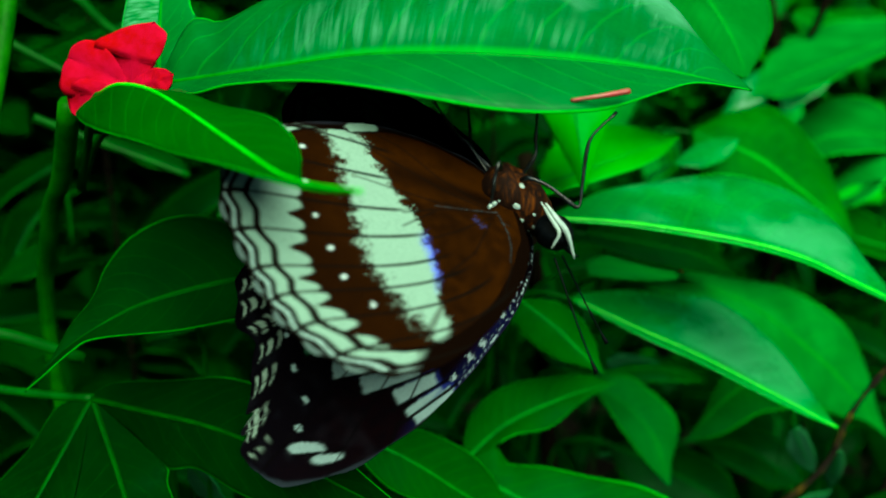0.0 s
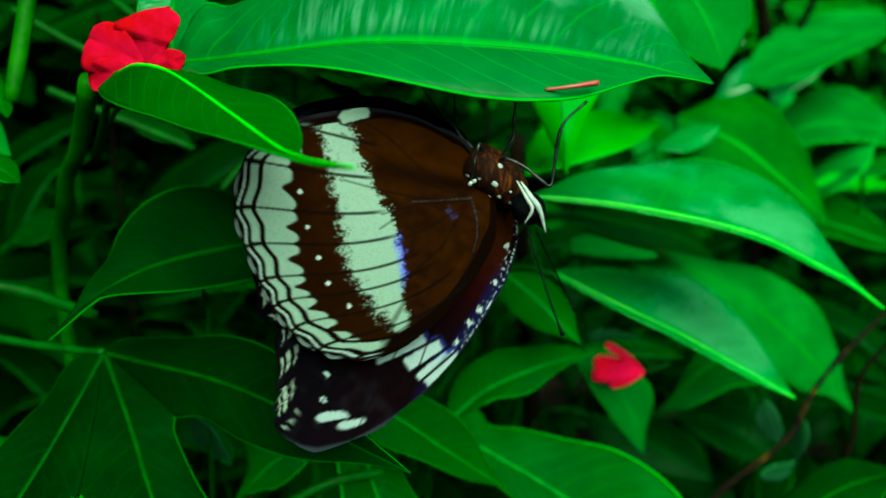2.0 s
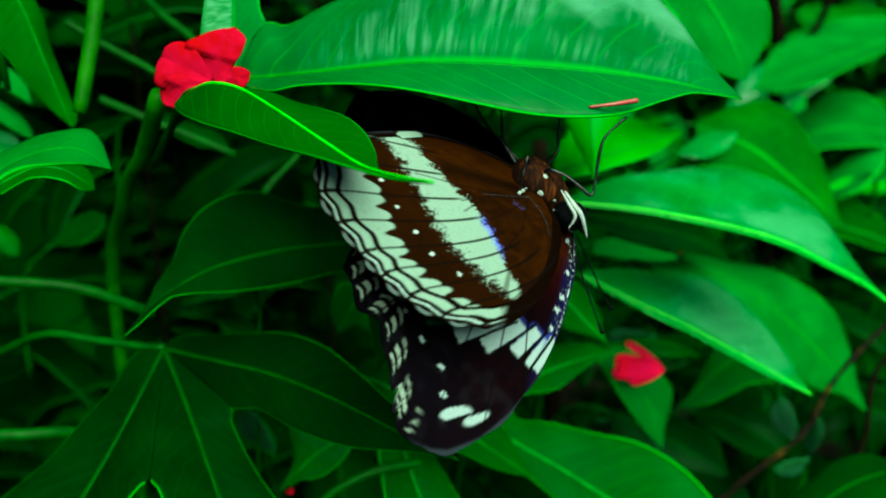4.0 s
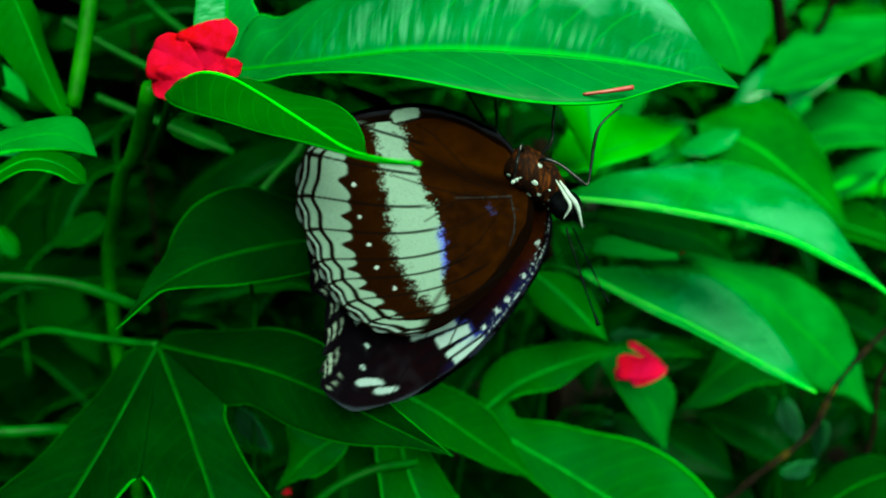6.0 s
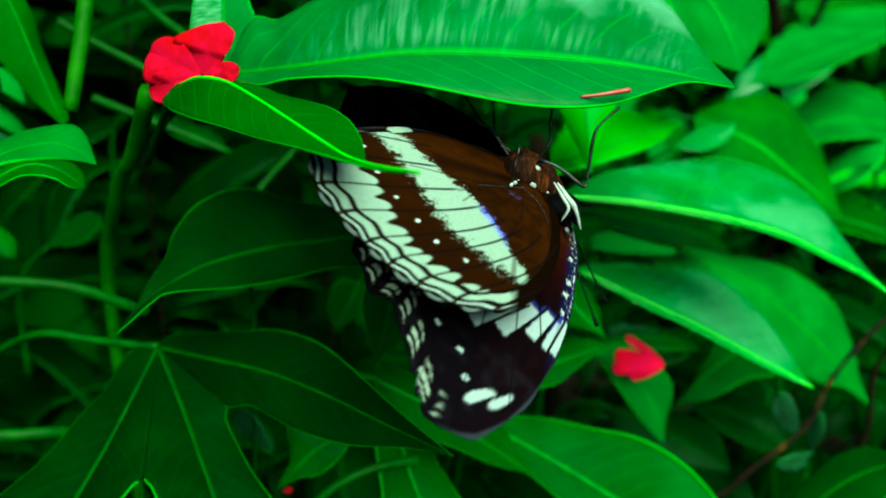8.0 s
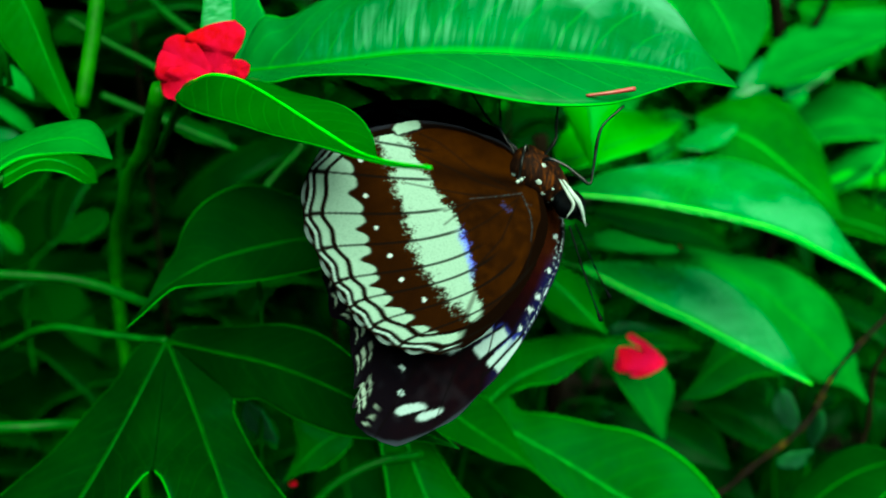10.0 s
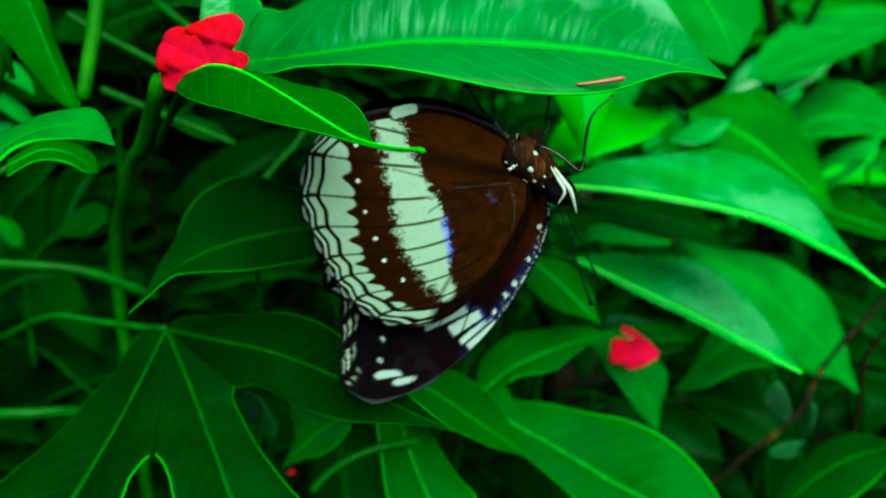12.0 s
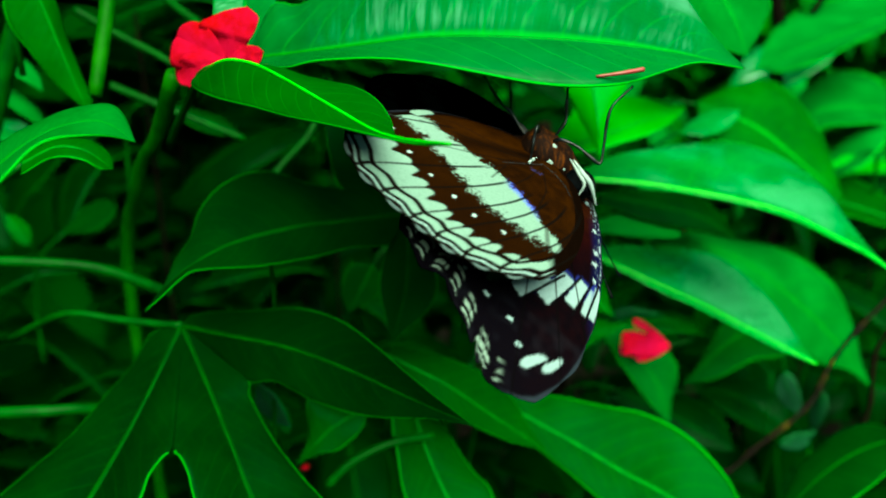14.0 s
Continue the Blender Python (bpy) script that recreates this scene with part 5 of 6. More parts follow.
def fore_pigment(a, r):
    edge = FORE_EDGE(a)
    share, gap = cell_share(a, FORE_VEINS)
    near_vein = gap * np.radians(1) * r
    rough, fine = grain_noise(a, r, 0.8), grain_noise(a, r, 2.9)
    colour = np.broadcast_to(np.array((0.0006, 0.0005, 0.0010)), (*a.shape, 3)).copy()
    colour = lay(colour, np.clip(0.5 + 0.35 * rough, 0, 1) * 0.22 * soft(a, 98, 106) * (1 - 0.6 * soft(a, 119, 126)), (0.0075, 0.0008, 0.0008))
    # purple-grey sheen of the outer wing, painted into the pigment here and below
    colour = lay(colour, soft(r, 44, 54) * 0.6, (0.0012, 0.0009, 0.0018))
    speck = 0.5 * fine + 0.4 * rough
    colour = lay(colour, np.clip(grain_noise(a, r, 0.5) + 0.3 * rough, 0, 1) * soft(r, 42, 47) * 0.10, (0.014, 0.016, 0.024))
    inside = soft(edge - r, 1.8, 3.8)
    colour = lay(colour, (1 - soft(r + 2 * rough, 20, 34)) * inside * 0.7, (0.0068, 0.0007, 0.0006))
    colour = lay(colour, (1 - soft(r + 2 * rough, 9, 24)) * inside * 0.9, (0.0135, 0.0036, 0.0005))
    colour = lay(colour, (1 - soft(edge - r, 2.5, 7.0)) * soft(a, 116, 121) * soft(r, 17, 24) * 0.8, (0.0016, 0.0022, 0.018))
    patches = ((83.5, 42.0, 89.5, 38.0, 0.9), (91.0, 42.0, 98.0, 37.2, 1.15), (98.6, 41.2, 106.4, 35.8, 1.3), (105.6, 40.2, 114.2, 34.2, 1.3), (113.4, 39.0, 119.6, 34.4, 1.05), (117.0, 40.6, 122.6, 35.8, 0.62), (119.3, 41.0, 124.9, 35.2, 0.66),
                                 (102.6, 54.1, 105.4, 52.2, 1.0), (106.6, 53.3, 108.9, 51.4, 0.75), (98.2, 47.9, 98.5, 47.3, 0.42), (100.6, 51.8, 101.0, 51.1, 0.4), (92.5, 45.9, 92.7, 45.4, 0.4), (86.0, 43.6, 86.2, 43.2, 0.4))
    for a1, r1, a2, r2, wide in patches:
        along, off, ends, run = strip(a, r, a1, r1, a2, r2)
        d = np.hypot(np.maximum(0, np.abs(off) - wide * 0.7), ends * (1.0 if run > 1 else 2.5)) + 0.35 * speck * min(1, wide)
        if r1 < 43:
            colour = lay(colour, (1 - soft(d - 0.5 * soft(along / run, 0.5, 1.0), 0.3 * wide, 0.3 * wide + 0.7)) * 0.5 * soft(along / run, 0.2, 0.8), (0.010, 0.016, 0.12))
        if r1 > 50 and run > 1:
            d = 0.24 * wide + wide * (np.hypot(off / (0.85 * wide), (along - run / 2) / (0.75 * run)) - 1) + 0.2 * speck
        green_patch = a1 < 92 and r1 < 43  # the two hindmost patches are a dim green
        colour = lay(colour, 1 - soft(d, 0.24 * wide, 0.24 * wide + 0.3), (0.010, 0.045, 0.022) if green_patch else (0.125, 0.178, 0.19))
    for one, two in zip((*patches[:6], patches[7]), (*patches[1:7], patches[8])):
        off, ends = strip(a, r, *((one[i] + two[i]) / 2 for i in range(4)))[1:3]
        colour = lay(colour, (1 - soft(np.hypot(off, np.maximum(0, ends - 2)), 0.16, 0.34)), (0.0010, 0.0008, 0.0012))
    share = cell_share(a, np.arange(67.0, 104.0, 4.3))[0]
    wavy = 0.35 * np.cos(2 * np.pi * share)
    margin = soft(a, 68, 72) * (1 - soft(a, 97.5, 99.5))
    for depth, wide in ((1.2, 0.28), (2.7, 0.55), (4.5, 0.45)):
        line = edge - depth + wavy
        colour = lay(colour, (1 - soft(np.abs(r - line), wide * 0.7, wide)) * (1 - soft(np.abs(share - 0.5) + 0.1 * rough, 0.22, 0.34)) * margin * (0.9 if depth < 4 else 0.5), (0.115, 0.16, 0.14))
    to_costa = edge - r
    costal = (1 - soft(np.abs(to_costa - 0.9), 0.25, 0.45)) * soft(a, 124, 127) * soft(grain_noise(a, r, 3.0), 0.22, 0.38)
    colour = lay(colour, costal * 0.9, (0.16, 0.21, 0.23))
    dusting = soft(grain_noise(a, r, 3.3), 0.25, 0.45) * (1 - soft(to_costa, 2.6, 4.5)) * soft(to_costa, 1.6, 2.2) * soft(a, 125, 130) * soft(grain_noise(a, r, 0.5), -0.2, 0.3)
    colour = lay(colour, dusting * 0.8, (0.14, 0.185, 0.225))
    colour = lay(colour, (1 - soft(to_costa, 0.15, 0.4)) * soft(a, 100, 104), (0.004, 0.004, 0.007))
    for pa, pr, size in ((145.6, 15.6, 0.42), (137, 21.8, 0.5), (131, 27.0, 0.66), (127.6, 29.2, 0.6), (124.7, 33.0, 0.5)):
        d = np.hypot((a - pa) * np.radians(1) * pr, r - pr) + 0.5 * fine
        colour = lay(colour, 1 - soft(d, size * 0.7, size), (0.155, 0.20, 0.22))
    colour = lay(colour, (1 - soft(to_costa, 0.35, 0.9)) * soft(r, 36, 42) * (1 - soft(a, 112, 120)) * 0.8 * soft(a, 98, 102), (0.010, 0.014, 0.020))
    colour = lay(colour, (1 - soft(near_vein, 0.10, 0.26)) * soft(r, 20, 26) * 0.8, (0.0008, 0.0007, 0.0009))
    return colour


def upper_side(colour):
    """The wings' upper side: nearly black, with a faint blue gloss round the pale band."""
    light = soft(colour[..., 1], 0.07, 0.15)
    out = np.broadcast_to(np.array((0.0004, 0.0004, 0.0006)), colour.shape).copy()
    return lay(out, light * 0.12, (0.07, 0.09, 0.17))


def wing_mesh(name, edge, a0, a1, pigment, scallop, veins, bend):
    """A wing in its own space (millimetres to metres): x tailward, y outward, z to the under side; polar about the hinge."""
    na, nr = 480, 160
    ang = np.linspace(a0, a1, na)
    rho = np.linspace(0.03, 1, nr)
    A, RHO = np.meshgrid(ang, rho, indexing="ij")
    cells = cell_share(ang, veins)[0]
    full = edge(ang) + scallop * np.cos(2 * np.pi * cells) * soft(edge(ang), 34, 40)
    RR = RHO * full[:, None]
    x, y = RR * np.cos(np.radians(A)), RR * np.sin(np.radians(A))
    z = bend * np.sin(np.radians(A - a0) * 180 / (a1 - a0)) * RHO * (1 - RHO) * 4 + 0.06 * np.cos(2 * np.pi * cell_share(A, veins)[0]) * soft(RR, 18, 34)
    under = np.stack([x, y, z + 0.05], -1).reshape(-1, 3)
    above = np.stack([x, y, z - 0.05], -1).reshape(-1, 3)
    verts = np.concatenate([under, above]) / 1000
    idx = np.arange(na * nr).reshape(na, nr)
    q = np.stack([idx[:-1, :-1], idx[:-1, 1:], idx[1:, 1:], idx[1:, :-1]], -1).reshape(-1, 4)
    rim = np.concatenate([idx[:, -1], idx[::-1, 0]])
    nxt = np.roll(rim, -1)
    rims = np.stack([rim, rim + na * nr, nxt + na * nr, nxt], -1)
    faces = np.concatenate([q[:, ::-1], q + na * nr, rims])
    mesh = bpy.data.meshes.new(name)
    mesh.from_pydata(verts.tolist(), [], faces.tolist())
    colour = pigment(A, RR)
    both = np.concatenate([colour.reshape(-1, 3), upper_side(colour).reshape(-1, 3)])
    layer = mesh.color_attributes.new("pigment", "FLOAT_COLOR", "POINT")
    layer.data.foreach_set("color", np.concatenate([both, np.ones((len(both), 1))], 1).astype(np.float32).ravel())
    mesh.polygons.foreach_set("use_smooth", [True] * len(mesh.polygons))
    mesh.materials.append(WING)
    mesh.update()
    return mesh


HIND_MESH = wing_mesh("hindwing", HIND_EDGE, -40, 155, hind_pigment, -0.22, HIND_VEINS, 1.2)
FORE_MESH = wing_mesh("forewing", TORN_EDGE, 40, 166, fore_pigment, -0.35, FORE_VEINS, 0.6)


def frame_of(e1, e2, n):
    m = Matrix((e1, e2, n)).transposed()
    return m.to_4x4()


HIND = dict(hinge=Vector((0.0086, 0.1085, 0.5857)), axis=Vector((0.8379, 0.1322, -0.5296)).normalized(), rest=frame_of((-0.8396, 0.0482, 0.5411), (-0.5391, 0.0485, -0.8408), (-0.0668, -0.9977, -0.0147)))
FORE = dict(hinge=Vector((0.0111, 0.1162, 0.5867)), axis=Vector((0.6770, 0.0435, -0.7347)).normalized(), rest=frame_of((-0.6725, 0.1822, 0.7173), (-0.7337, -0.0377, -0.6784), (-0.0966, -0.9825, 0.1591)))
BODY = Vector((0.0100, 0.1101, 0.5847))
BODY_AXIS = Vector((0.80, 0.12, -0.59)).normalized()
SPLIT = (HIND["rest"].col[1].to_3d().cross(BODY_AXIS)).normalized()
SPLIT = Matrix.Rotation(radians(10), 3, BODY_AXIS) @ SPLIT


def wing_pose(w, degrees, sweep):
    """A near wing's pose in the butterfly's space, opened forward by minus degrees, and swept in its own plane."""
    return Matrix.Translation(w["hinge"] - BODY) @ Matrix.Rotation(radians(degrees), 4, w["axis"]) @ w["rest"] @ Matrix.Rotation(radians(sweep), 4, "Z")


def mirrored_mesh(mesh, name):
    copy = mesh.copy()
    copy.name = name
    copy.transform(Matrix.Diagonal((1, 1, -1, 1)))
    copy.flip_normals()
    return copy


def ellipsoid(bm, centre, axes, segments=20, rings=14):
    m = Matrix.Translation(centre) @ Matrix(axes).transposed().to_4x4()
    bmesh.ops.create_uvsphere(bm, u_segments=segments, v_segments=rings, radius=1, matrix=m)
    return bm


def butterfly():
    root = empty("butterfly", BODY, "brown and white butterfly hanging under a leaf, wings opening slowly", "butterfly")
    ax = BODY_AXIS
    side = SPLIT
    up = ax.cross(side).normalized()
    mm = 0.001
    at = lambda p: Vector(p) - BODY
    shift = Vector((-0.0008, 0.0, 0.0019))

    def lump(name, centre, l, w, h, material, parent=root, label="", rough=0.0):
        bm = ellipsoid(bmesh.new(), centre, (ax * l * mm, side * w * mm, up * h * mm))
        for v in bm.verts:
            v.co += (v.co - Vector(centre)).normalized() * rough * mm * noise.noise(v.co * 2500)
        return part(name, bm, material, parent, label)

    low = Vector((0.0012, -0.0004, 0.0002))
    near_side = side if side.y < 0 else -side
    swell = lambda s: (0.72 + 1.35 * s - 1.25 * s * s) * (1 + 0.03 * math.sin(s * 21)) * (1 - 0.45 * max(0, (s - 0.85) / 0.15) ** 2) * (1 - 0.5 * max(0, (0.12 - s) / 0.12) ** 2)
    thorax = part("thorax", tube(bmesh.new(), [low - ax * 0.0058 - up * 0.0004, low - ax * 0.002 - up * 0.0001, low + ax * 0.002, low + ax * 0.0064 + up * 0.0006], 0.0041, 26, 18, 0.8, swell), FUR, root, "furry brown thorax with white dots")
    tail = (HIND["rest"].col[0].to_3d() * math.cos(radians(16)) + HIND["rest"].col[1].to_3d() * math.sin(radians(16))).normalized()
    part("abdomen", tube(bmesh.new(), [-ax * 0.003 + Vector((0, 0.002, 0)), tail * 0.007 + Vector((0, 0.0045, 0)), tail * 0.014 + Vector((0, 0.0055, 0)), tail * 0.022 + Vector((0, 0.006, 0))], 0.0020, 16, 12, 0.5, lambda s: 1 + 0.10 * math.sin(s * 44)), FUR, root, "dark ringed abdomen")
    head = lump("head", at((0.0178, 0.1066, 0.5780)) + shift, 3.2, 2.3, 2.8, CHITIN, label="black head with white streaks", rough=0.2)
    for s in (1, -1):
        lump("eye", at((0.0182, 0.1064, 0.5776)) + shift + side * s * 1.25 * mm, 1.35, 0.9, 1.35, CHITIN, head)
    front = at((0.0182, 0.1062, 0.5768)) + shift
    taper = lambda x: max(0.12, math.sin(math.pi * (0.06 + 0.9 * x)) ** 0.8)
    for pts, r in (([(0.0153, 0.1050, 0.5847), (0.0170, 0.1044, 0.5823), (0.0185, 0.1041, 0.5803), (0.0199, 0.1046, 0.5762)], 0.00050), ([(0.0146, 0.1046, 0.5849), (0.0163, 0.1040, 0.5821), (0.0173, 0.1039, 0.5802), (0.0162, 0.1042, 0.5778)], 0.00034)):
        part("streak", tube(bmesh.new(), [at(p) for p in pts], r, 16, 8, 1.0, taper), CHALK, head)
    part("palp", tube(bmesh.new(), [front + ax * 0.0012, front + ax * 0.0030 + up * 0.0002, front + ax * 0.0044], 0.0005, 8, 6, 0.3), CHITIN, head)
    part("collar", tube(bmesh.new(), [ax * 0.0050, ax * 0.0064, ax * 0.0080], 0.0028, 6, 14, 0.75), CHITIN, root, "black collar behind the head")
    for u, v, long, wide in ((-0.1, -0.1, 0.75, 0.45), (2.1, 1.3, 0.42, 0.32), (1.0, 2.6, 0.62, 0.26), (4.4, 1.2, 0.5, 0.26), (4.3, 2.4, 0.55, 0.28), (-1.2, -2.9, 0.55, 0.40), (-3.6, -2.4, 0.5, 0.30), (-4.3, 2.0, 0.45, 0.34), (3.0, -0.6, 0.30, 0.22), (-2.6, 0.9, 0.28, 0.20)):
        s = (u + 6) / 12.4
        thick = 4.1 * (1 - 0.2 * s) * swell(s)
        c = low + ax * u * mm + (up * v + near_side * math.sqrt(max(0.2, thick * thick - v * v))) * mm
        out = (up * v + near_side * math.sqrt(max(0.2, thick * thick - v * v))).normalized()
        part("dot", ellipsoid(bmesh.new(), c, (ax * long * mm, out * 0.07 * mm, ax.cross(out) * wide * mm), 10, 6), CHALK, thorax)
    for pts in ([(0.0118, 0.1066, 0.5880), (0.0130, 0.1055, 0.5883), (0.0156, 0.1050, 0.5873), (0.0183, 0.1048, 0.5853), (0.0202, 0.1048, 0.5841), (0.0207, 0.1052, 0.5869), (0.0212, 0.1055, 0.5920), (0.0222, 0.1057, 0.5948), (0.0256, 0.1062, 0.5980)],
                [(0.0118, 0.1086, 0.5880), (0.0126, 0.1080, 0.5893), (0.0140, 0.1080, 0.5916), (0.0140, 0.1080, 0.5942), (0.0141, 0.1080, 0.5980)],
                [(0.0086, 0.1050, 0.5898), (0.0081, 0.1025, 0.5910), (0.0076, 0.1019, 0.5895), (0.0073, 0.1017, 0.5875), (0.0069, 0.1016, 0.5848)],
                [(0.0071, 0.1128, 0.5884), (0.0043, 0.1138, 0.5926), (0.0020, 0.1124, 0.5947), (-0.0014, 0.1095, 0.5995)],
                [(0.0078, 0.1149, 0.5888), (0.0048, 0.1156, 0.5919), (0.0044, 0.1163, 0.5945), (0.0040, 0.1152, 0.5985)]):
        part("leg", tube(bmesh.new(), [at(p) for p in pts], 0.00034, 30, 6, 0.7, lambda s: 1 + 0.2 * math.sin(s * 19)), LEG, root)
    for pts in ([(0.0171, 0.1060, 0.5761), (0.0191, 0.1046, 0.5703), (0.0213, 0.1031, 0.5642), (0.0234, 0.1018, 0.5590)], [(0.0189, 0.1098, 0.5756), (0.0220, 0.1113, 0.5697), (0.0248, 0.1120, 0.5645), (0.0272, 0.1120, 0.5602)]):
        part("antenna", tube(bmesh.new(), [at(p) for p in pts], 0.00016, 30, 6, 1.0, lambda s: 1 + 1.6 * max(0, (s - 0.85) / 0.15)), CHITIN, root)
    for place in ((0.0068, 0.1013, 0.5847), (0.0074, 0.1013, 0.5851)):
        part("tuft", ellipsoid(bmesh.new(), at(place), (ax * 0.00035, side * 0.0003, up * 0.00045), 10, 6), CHALK, root)
    wings = {}
    for key, name, mesh in (("hind", "hindwing", HIND_MESH), ("fore", "forewing", FORE_MESH)):
        for s in ("near", "far"):
            ob = new(name, mesh if s == "near" else mirrored_mesh(mesh, name + "_mirrored"))
            ob.parent = root
            wings[key, s] = tagged(ob, {"hind": "brown hindwing with white band, dots and scalloped white margin", "fore": "dark forewing with bluish white patches"}[key])
    return wings


WINGS = butterfly()


# ---- small loose things ----
def fallen_flower():
    root = empty("fallen_flower", (0, 0, 0), "small fallen red flower that drops onto a leaf", "flower")
    base = Vector((0.0100, 0.0010, -0.0014))
    for k, (dx, dy, dz, w) in enumerate(((-0.0088, 0.0, 0.0026, 0.0030), (-0.0094, -0.0012, -0.0022, 0.0028), (-0.0030, -0.0010, -0.0056, 0.0022), (-0.0048, 0.0010, 0.0092, 0.0015), (-0.0086, -0.0034, 0.0004, 0.0036))):
        petal(root, base, (dx, dy, dz), (dx * 0.2, -1, 0.4), w, 0.12, seed=k + 9, material=PINK_PETAL)
    part("stalk", tube(bmesh.new(), [base - Vector((0.001, 0, 0)), base + Vector((0.004, 0.001, 0.0006)), base + Vector((0.010, 0.002, 0.003))], 0.0005, 8, 6, 0.6), STEM, root)
    return root


FALLEN = fallen_flower()


def sliver():
    root = empty("petal_sliver", (0.0232, 0.1066, 0.6003), "narrow pink and red petal sliver lying on the leaf", "petal")
    o = Vector(root.location)
    part("sliver", tube(bmesh.new(), [Vector(p) - o for p in ((0.0182, 0.1032, 0.5997), (0.0224, 0.1030, 0.6003), (0.0268, 0.1046, 0.6010))], 0.00024, 16, 8, 1.9), PINK, root)


sliver()


def fallen_bits():
    """Two scraps of red petal lying among the leaves."""
    for place, size in (((0.0878, 0.2556, 0.5371), 0.0014), ((-0.0498, 0.1630, 0.4844), 0.0012)):
        root = empty("petal_scrap", place, "small scrap of red petal caught among the leaves", "petal")
        petal(root, (-size, 0, 0), (size, 0.0004, size * 0.3), (0, -1, 0.4), size * 0.7, 0.2)


fallen_bits()


# ---- shrubs behind ----
def back_shrubs():
    rng = random.Random(11)
    proto = []
    for k in range(5):
        length, wide = (0.085, 0.10, 0.075, 0.095, 0.09)[k], (0.016, 0.020, 0.017, 0.014, 0.019)[k]
        bend = (0.012, 0.022, 0.03, 0.018, 0.02)[k]
        bm = blade(bmesh.new(), [(0, 0, 0), (length * 0.35, 0, bend * 0.6), (length * 0.7, 0, bend * 0.3), (length, 0, -bend)], (0, wide, -0.004), (0, -wide, -0.004), 0.6, 0.85, 16, 4, 0.15, 0.05, 0.0004, k)
        mesh = bpy.data.meshes.new("leaf_shape")
        bm.to_mesh(mesh)
        bm.free()
        mesh.materials.append(LEAF[("deep_shade", "mature", "fresh", "young", "deep_shade")[k]])
        mesh.polygons.foreach_set("use_smooth", [True] * len(mesh.polygons))
        proto.append(mesh)
    spots = []
    for y, count, width in ((0.34, 6, 0.34), (0.46, 9, 0.52), (0.62, 11, 0.75), (0.82, 12, 1.0), (1.05, 12, 1.1)):
        for i in range(count):
            spots.append((-width + 2 * width * (i + 0.5) / count + rng.uniform(-0.03, 0.03), y + rng.uniform(-0.05, 0.05)))
    for x, y in spots:
        root = empty("shrub", (x, y, 0), "leafy green shrub standing behind", "shrub", "shrubs")
        # left and far tops rise out of view, added to shade what stands behind
        top = rng.uniform(0.42, 0.52) if x > 0.08 and y < 0.56 else rng.uniform(0.86, 1.05) if x < 0.02 or y > 0.5 else rng.uniform(0.66, 0.82)
        lean = Vector((rng.uniform(-0.05, 0.05), rng.uniform(-0.05, 0.03), 0))
        line = [Vector((0, 0, 0)), lean * 0.3 + Vector((0, 0, top * 0.4)), lean + Vector((0, 0, top))]
        part("stem", tube(bmesh.new(), line, 0.0018, 10, 6, 0.4), DARK_BARK, root)
        pts = curve_points(line, 40)
        count = 44 if top > 0.84 else 32
        for i in range(count):
            s = 0.22 + 0.78 * (i + rng.random()) / count
            c = pts[min(40, int(s * 40))]
            turn = i * 137.5 + rng.uniform(-25, 25)
            size = rng.uniform(0.75, 1.25)
            # left and low leaves get the darkest green: shade put into the colour
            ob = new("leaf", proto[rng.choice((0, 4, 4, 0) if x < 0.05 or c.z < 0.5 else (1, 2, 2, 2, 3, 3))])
            ob.parent = root
            ob.matrix_basis = pose(c.x, c.y, c.z, rng.uniform(-30, 30), rng.uniform(-35, 40), turn) @ Matrix.Diagonal((size, size, size, 1)) @ Matrix.Translation((0.004, 0, 0))


back_shrubs()


def hedge():
    """Foliage all round, past counting, in a deep uneven bank; its unseen sides are added to shape the light."""
    rng = np.random.RandomState(5)
    verts, faces = [], []
    for _ in range(36000):
        pick = rng.rand()
        turn = rng.uniform(0, 2 * math.pi) if pick < 0.5 else rng.uniform(-0.9, 0.9) if pick < 0.82 else rng.uniform(-2.9, -1.3)
        # closer and taller out of view on the left, to block sky light
        shade = min(1, max(0, math.cos(turn + radians(90)) * 1.5 - 0.2))
        # kept low out of view towards the sun, to let its light in
        open_side = min(1, max(0, math.cos(turn - radians(148)) * 1.7 + 0.1))
        far = 1.35 - 0.95 * shade + (1.0 - 0.5 * shade) * rng.rand() ** 1.5
        x, y = far * math.sin(turn), 0.25 + far * math.cos(turn)
        z = rng.rand() ** 0.85 * (1.75 + 0.7 * shade - 1.15 * open_side * (turn > 0.9) + 0.15 * math.sin(turn * 5) + 0.3 * rng.rand())
        m = pose(x, y, z, rng.uniform(-60, 60), rng.uniform(-50, 60), rng.uniform(0, 360))
        l, w = rng.uniform(0.09, 0.17), rng.uniform(0.02, 0.042)
        k = len(verts)
        for p in ((0, 0, 0), (l * 0.35, w, -0.004), (l * 0.35, 0, 0.006), (l * 0.35, -w, -0.004), (l * 0.7, w * 0.8, -0.01), (l * 0.7, 0, 0.0), (l * 0.7, -w * 0.8, -0.01), (l, 0, -0.02)):
            verts.append(m @ Vector(p))
        faces += [(k, k + 2, k + 1), (k, k + 3, k + 2), (k + 1, k + 2, k + 5, k + 4), (k + 2, k + 3, k + 6, k + 5), (k + 4, k + 5, k + 7), (k + 5, k + 6, k + 7)]
    mesh = bpy.data.meshes.new("hedge")
    mesh.from_pydata(verts, [], faces)
    # darkest leaf green: the shade of the gaps is put into the colour
    mesh.materials.append(LEAF["deep_shade"])
    tagged(new("hedge", mesh), "dense green hedge foliage, with unseen sides added to shape the light", "hedge", kind="stuff")


hedge()

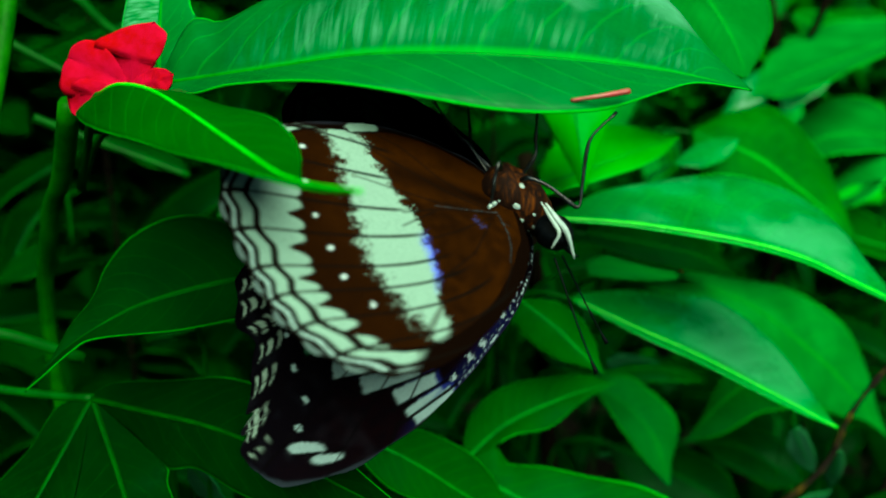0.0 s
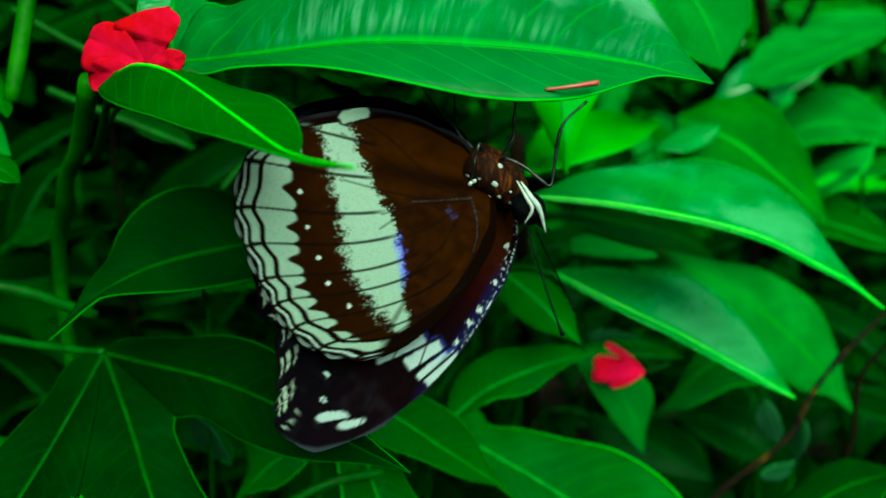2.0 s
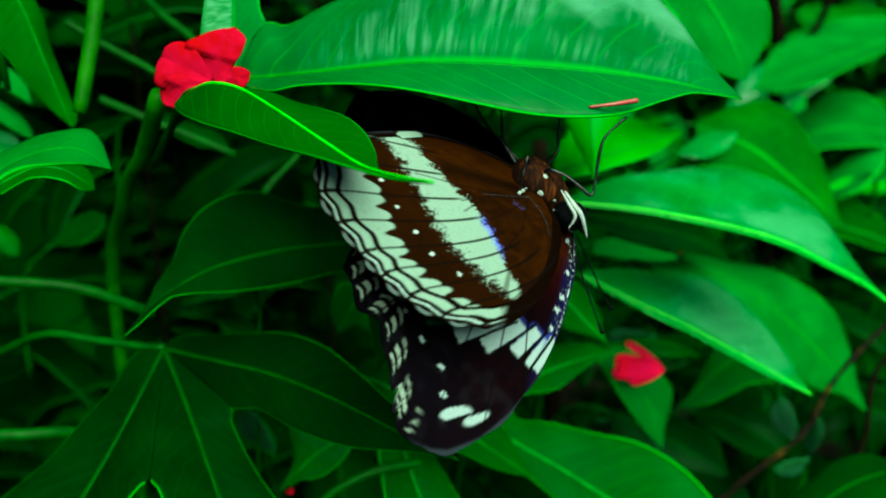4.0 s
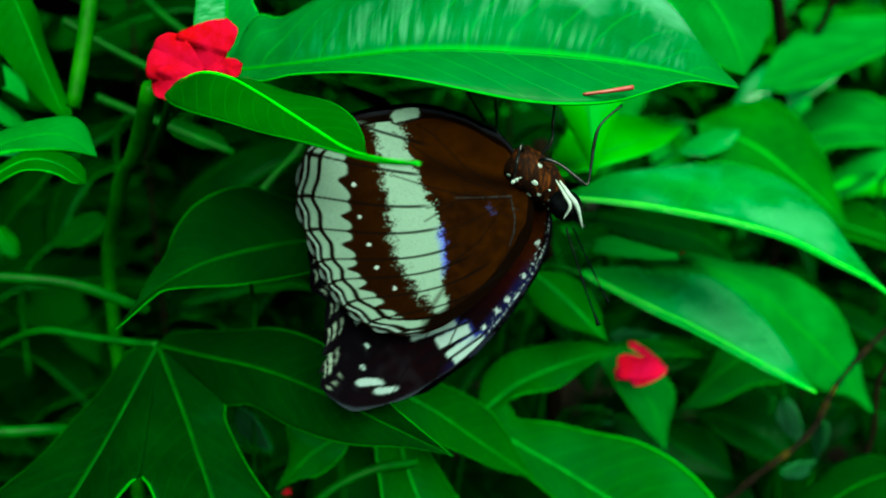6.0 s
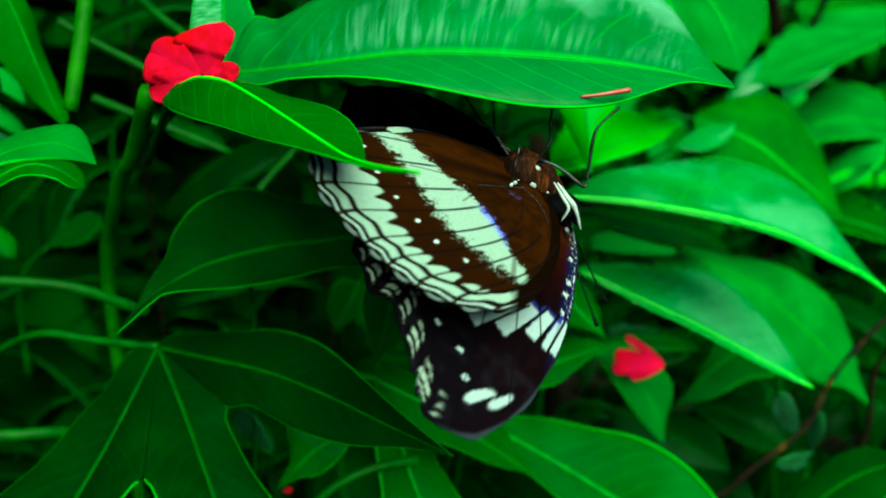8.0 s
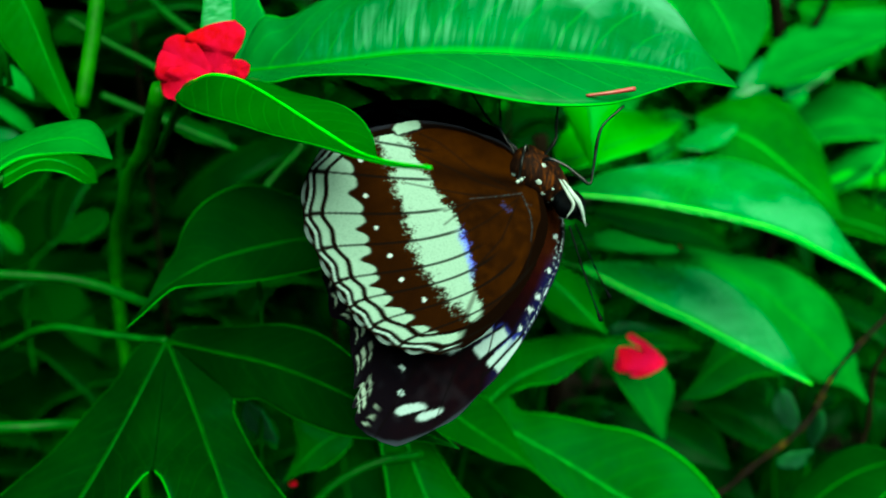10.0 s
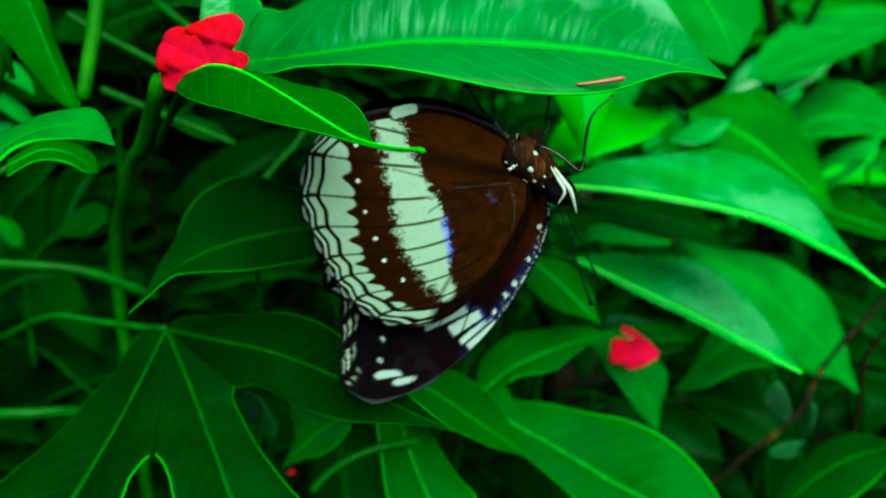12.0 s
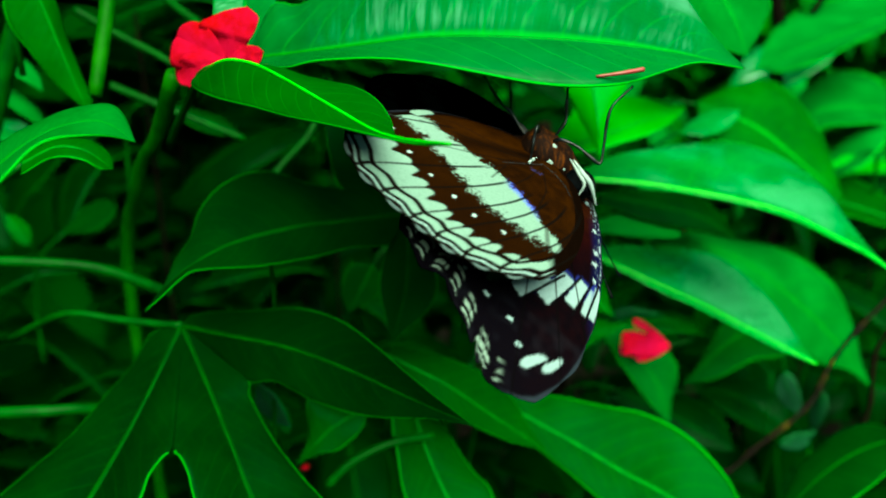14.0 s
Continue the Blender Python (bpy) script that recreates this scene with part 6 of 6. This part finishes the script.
# ---- what moves ----
# seconds, degrees of opening, degrees of sweep in the wing's own plane
HIND_TURN = [(0, -57, -10), (0.15, -63, -9), (0.5, -63, -7), (1, -26, -1), (1.5, -49, -2), (2, -17, -1), (2.5, 1, -1), (3, 1, -1), (3.5, -28, -1), (4, -64, -3), (4.25, -66, -3), (5.2, -32, -2), (6.3, -3, -1), (6.5, -4, -1), (7, -32, 0), (7.5, -59, 0), (8, -69, -1), (8.25, -70, -1), (9.3, -46, 0), (10.3, -21, 1), (10.5, -8, 1), (11, -2, 0), (11.5, -1, 0), (12, -11, 1), (12.5, -40, 1), (13, -62, 1), (13.5, -71, 1), (14, -71, 2)]
FORE_TURN = [(0, -15, -7), (0.15, -41, -6), (0.5, -44, -5.5), (1, -23, -1), (1.5, -32, -1), (2, -14, 0), (2.5, 0, -1), (3, 0, -1), (3.5, -18, -1), (4, -46, -1), (4.25, -47, -1), (5.2, -24, -1), (6.3, -1, -1), (6.5, -1, 0), (7, -19, 1), (7.5, -44, -1), (8, -54, -1), (8.25, -55, 0), (9.3, -34, 1), (10.3, -15, 2), (10.5, -6, 2), (11, 0, 1), (11.5, 1, 1), (12, -6, 2), (12.5, -29, 1), (13, -48, 1), (13.5, -57, 1.5), (14, -57, 2)]


def motions():
    # the opposite wings open the other way; shut, they lie just behind the near ones
    for key, w, turns, back, ahead, away in (("hind", HIND, HIND_TURN, 0.0105, 0, 0.62), ("fore", FORE, FORE_TURN, 0.0025, 5.5, 1.15)):
        walk(WINGS[key, "near"], [(t, wing_pose(w, d, q)) for t, d, q in turns])
        walk(WINGS[key, "far"], [(t, Matrix.Translation((0, back, 0)) @ wing_pose(w, -away * d, q + ahead)) for t, d, q in turns])
    rest = pose(0.0680, 0.2285, 0.4993)
    up = (0.0488, 0.2976, 0.6833)
    walk(FALLEN, [(0, pose(*up, 40, 60, 20)), (1.2, pose(*up, 40, 60, 20)), (1.35, pose(0.0510, 0.2861, 0.6153, 30, 60, 15)), (1.5, pose(0.0472, 0.2374, 0.5548, 20, 60, 10)), (1.6, pose(0.0807, 0.2904, 0.5323, 10, -60, 0)), (1.7, pose(0.0811, 0.2577, 0.4977, 0, -25, 0)), (1.8, pose(0.0764, 0.2502, 0.4868, 0, -8, 0)), (2.0, rest), (14, rest)])
    # the long leaf is knocked by the falling flower and swings back
    base = Vector(KNOCKED[1])
    swing = lambda d: Matrix.Translation(base) @ Matrix.Rotation(radians(d), 4, "Y") @ Matrix.Translation(-base)
    walk(KNOCKED[0], [(t, swing(d)) for t, d in ((0, 0), (1.3, 0), (1.45, -4.5), (1.52, -4), (1.6, 0.5), (1.7, -0.5), (1.9, 0), (14, 0))])


motions()
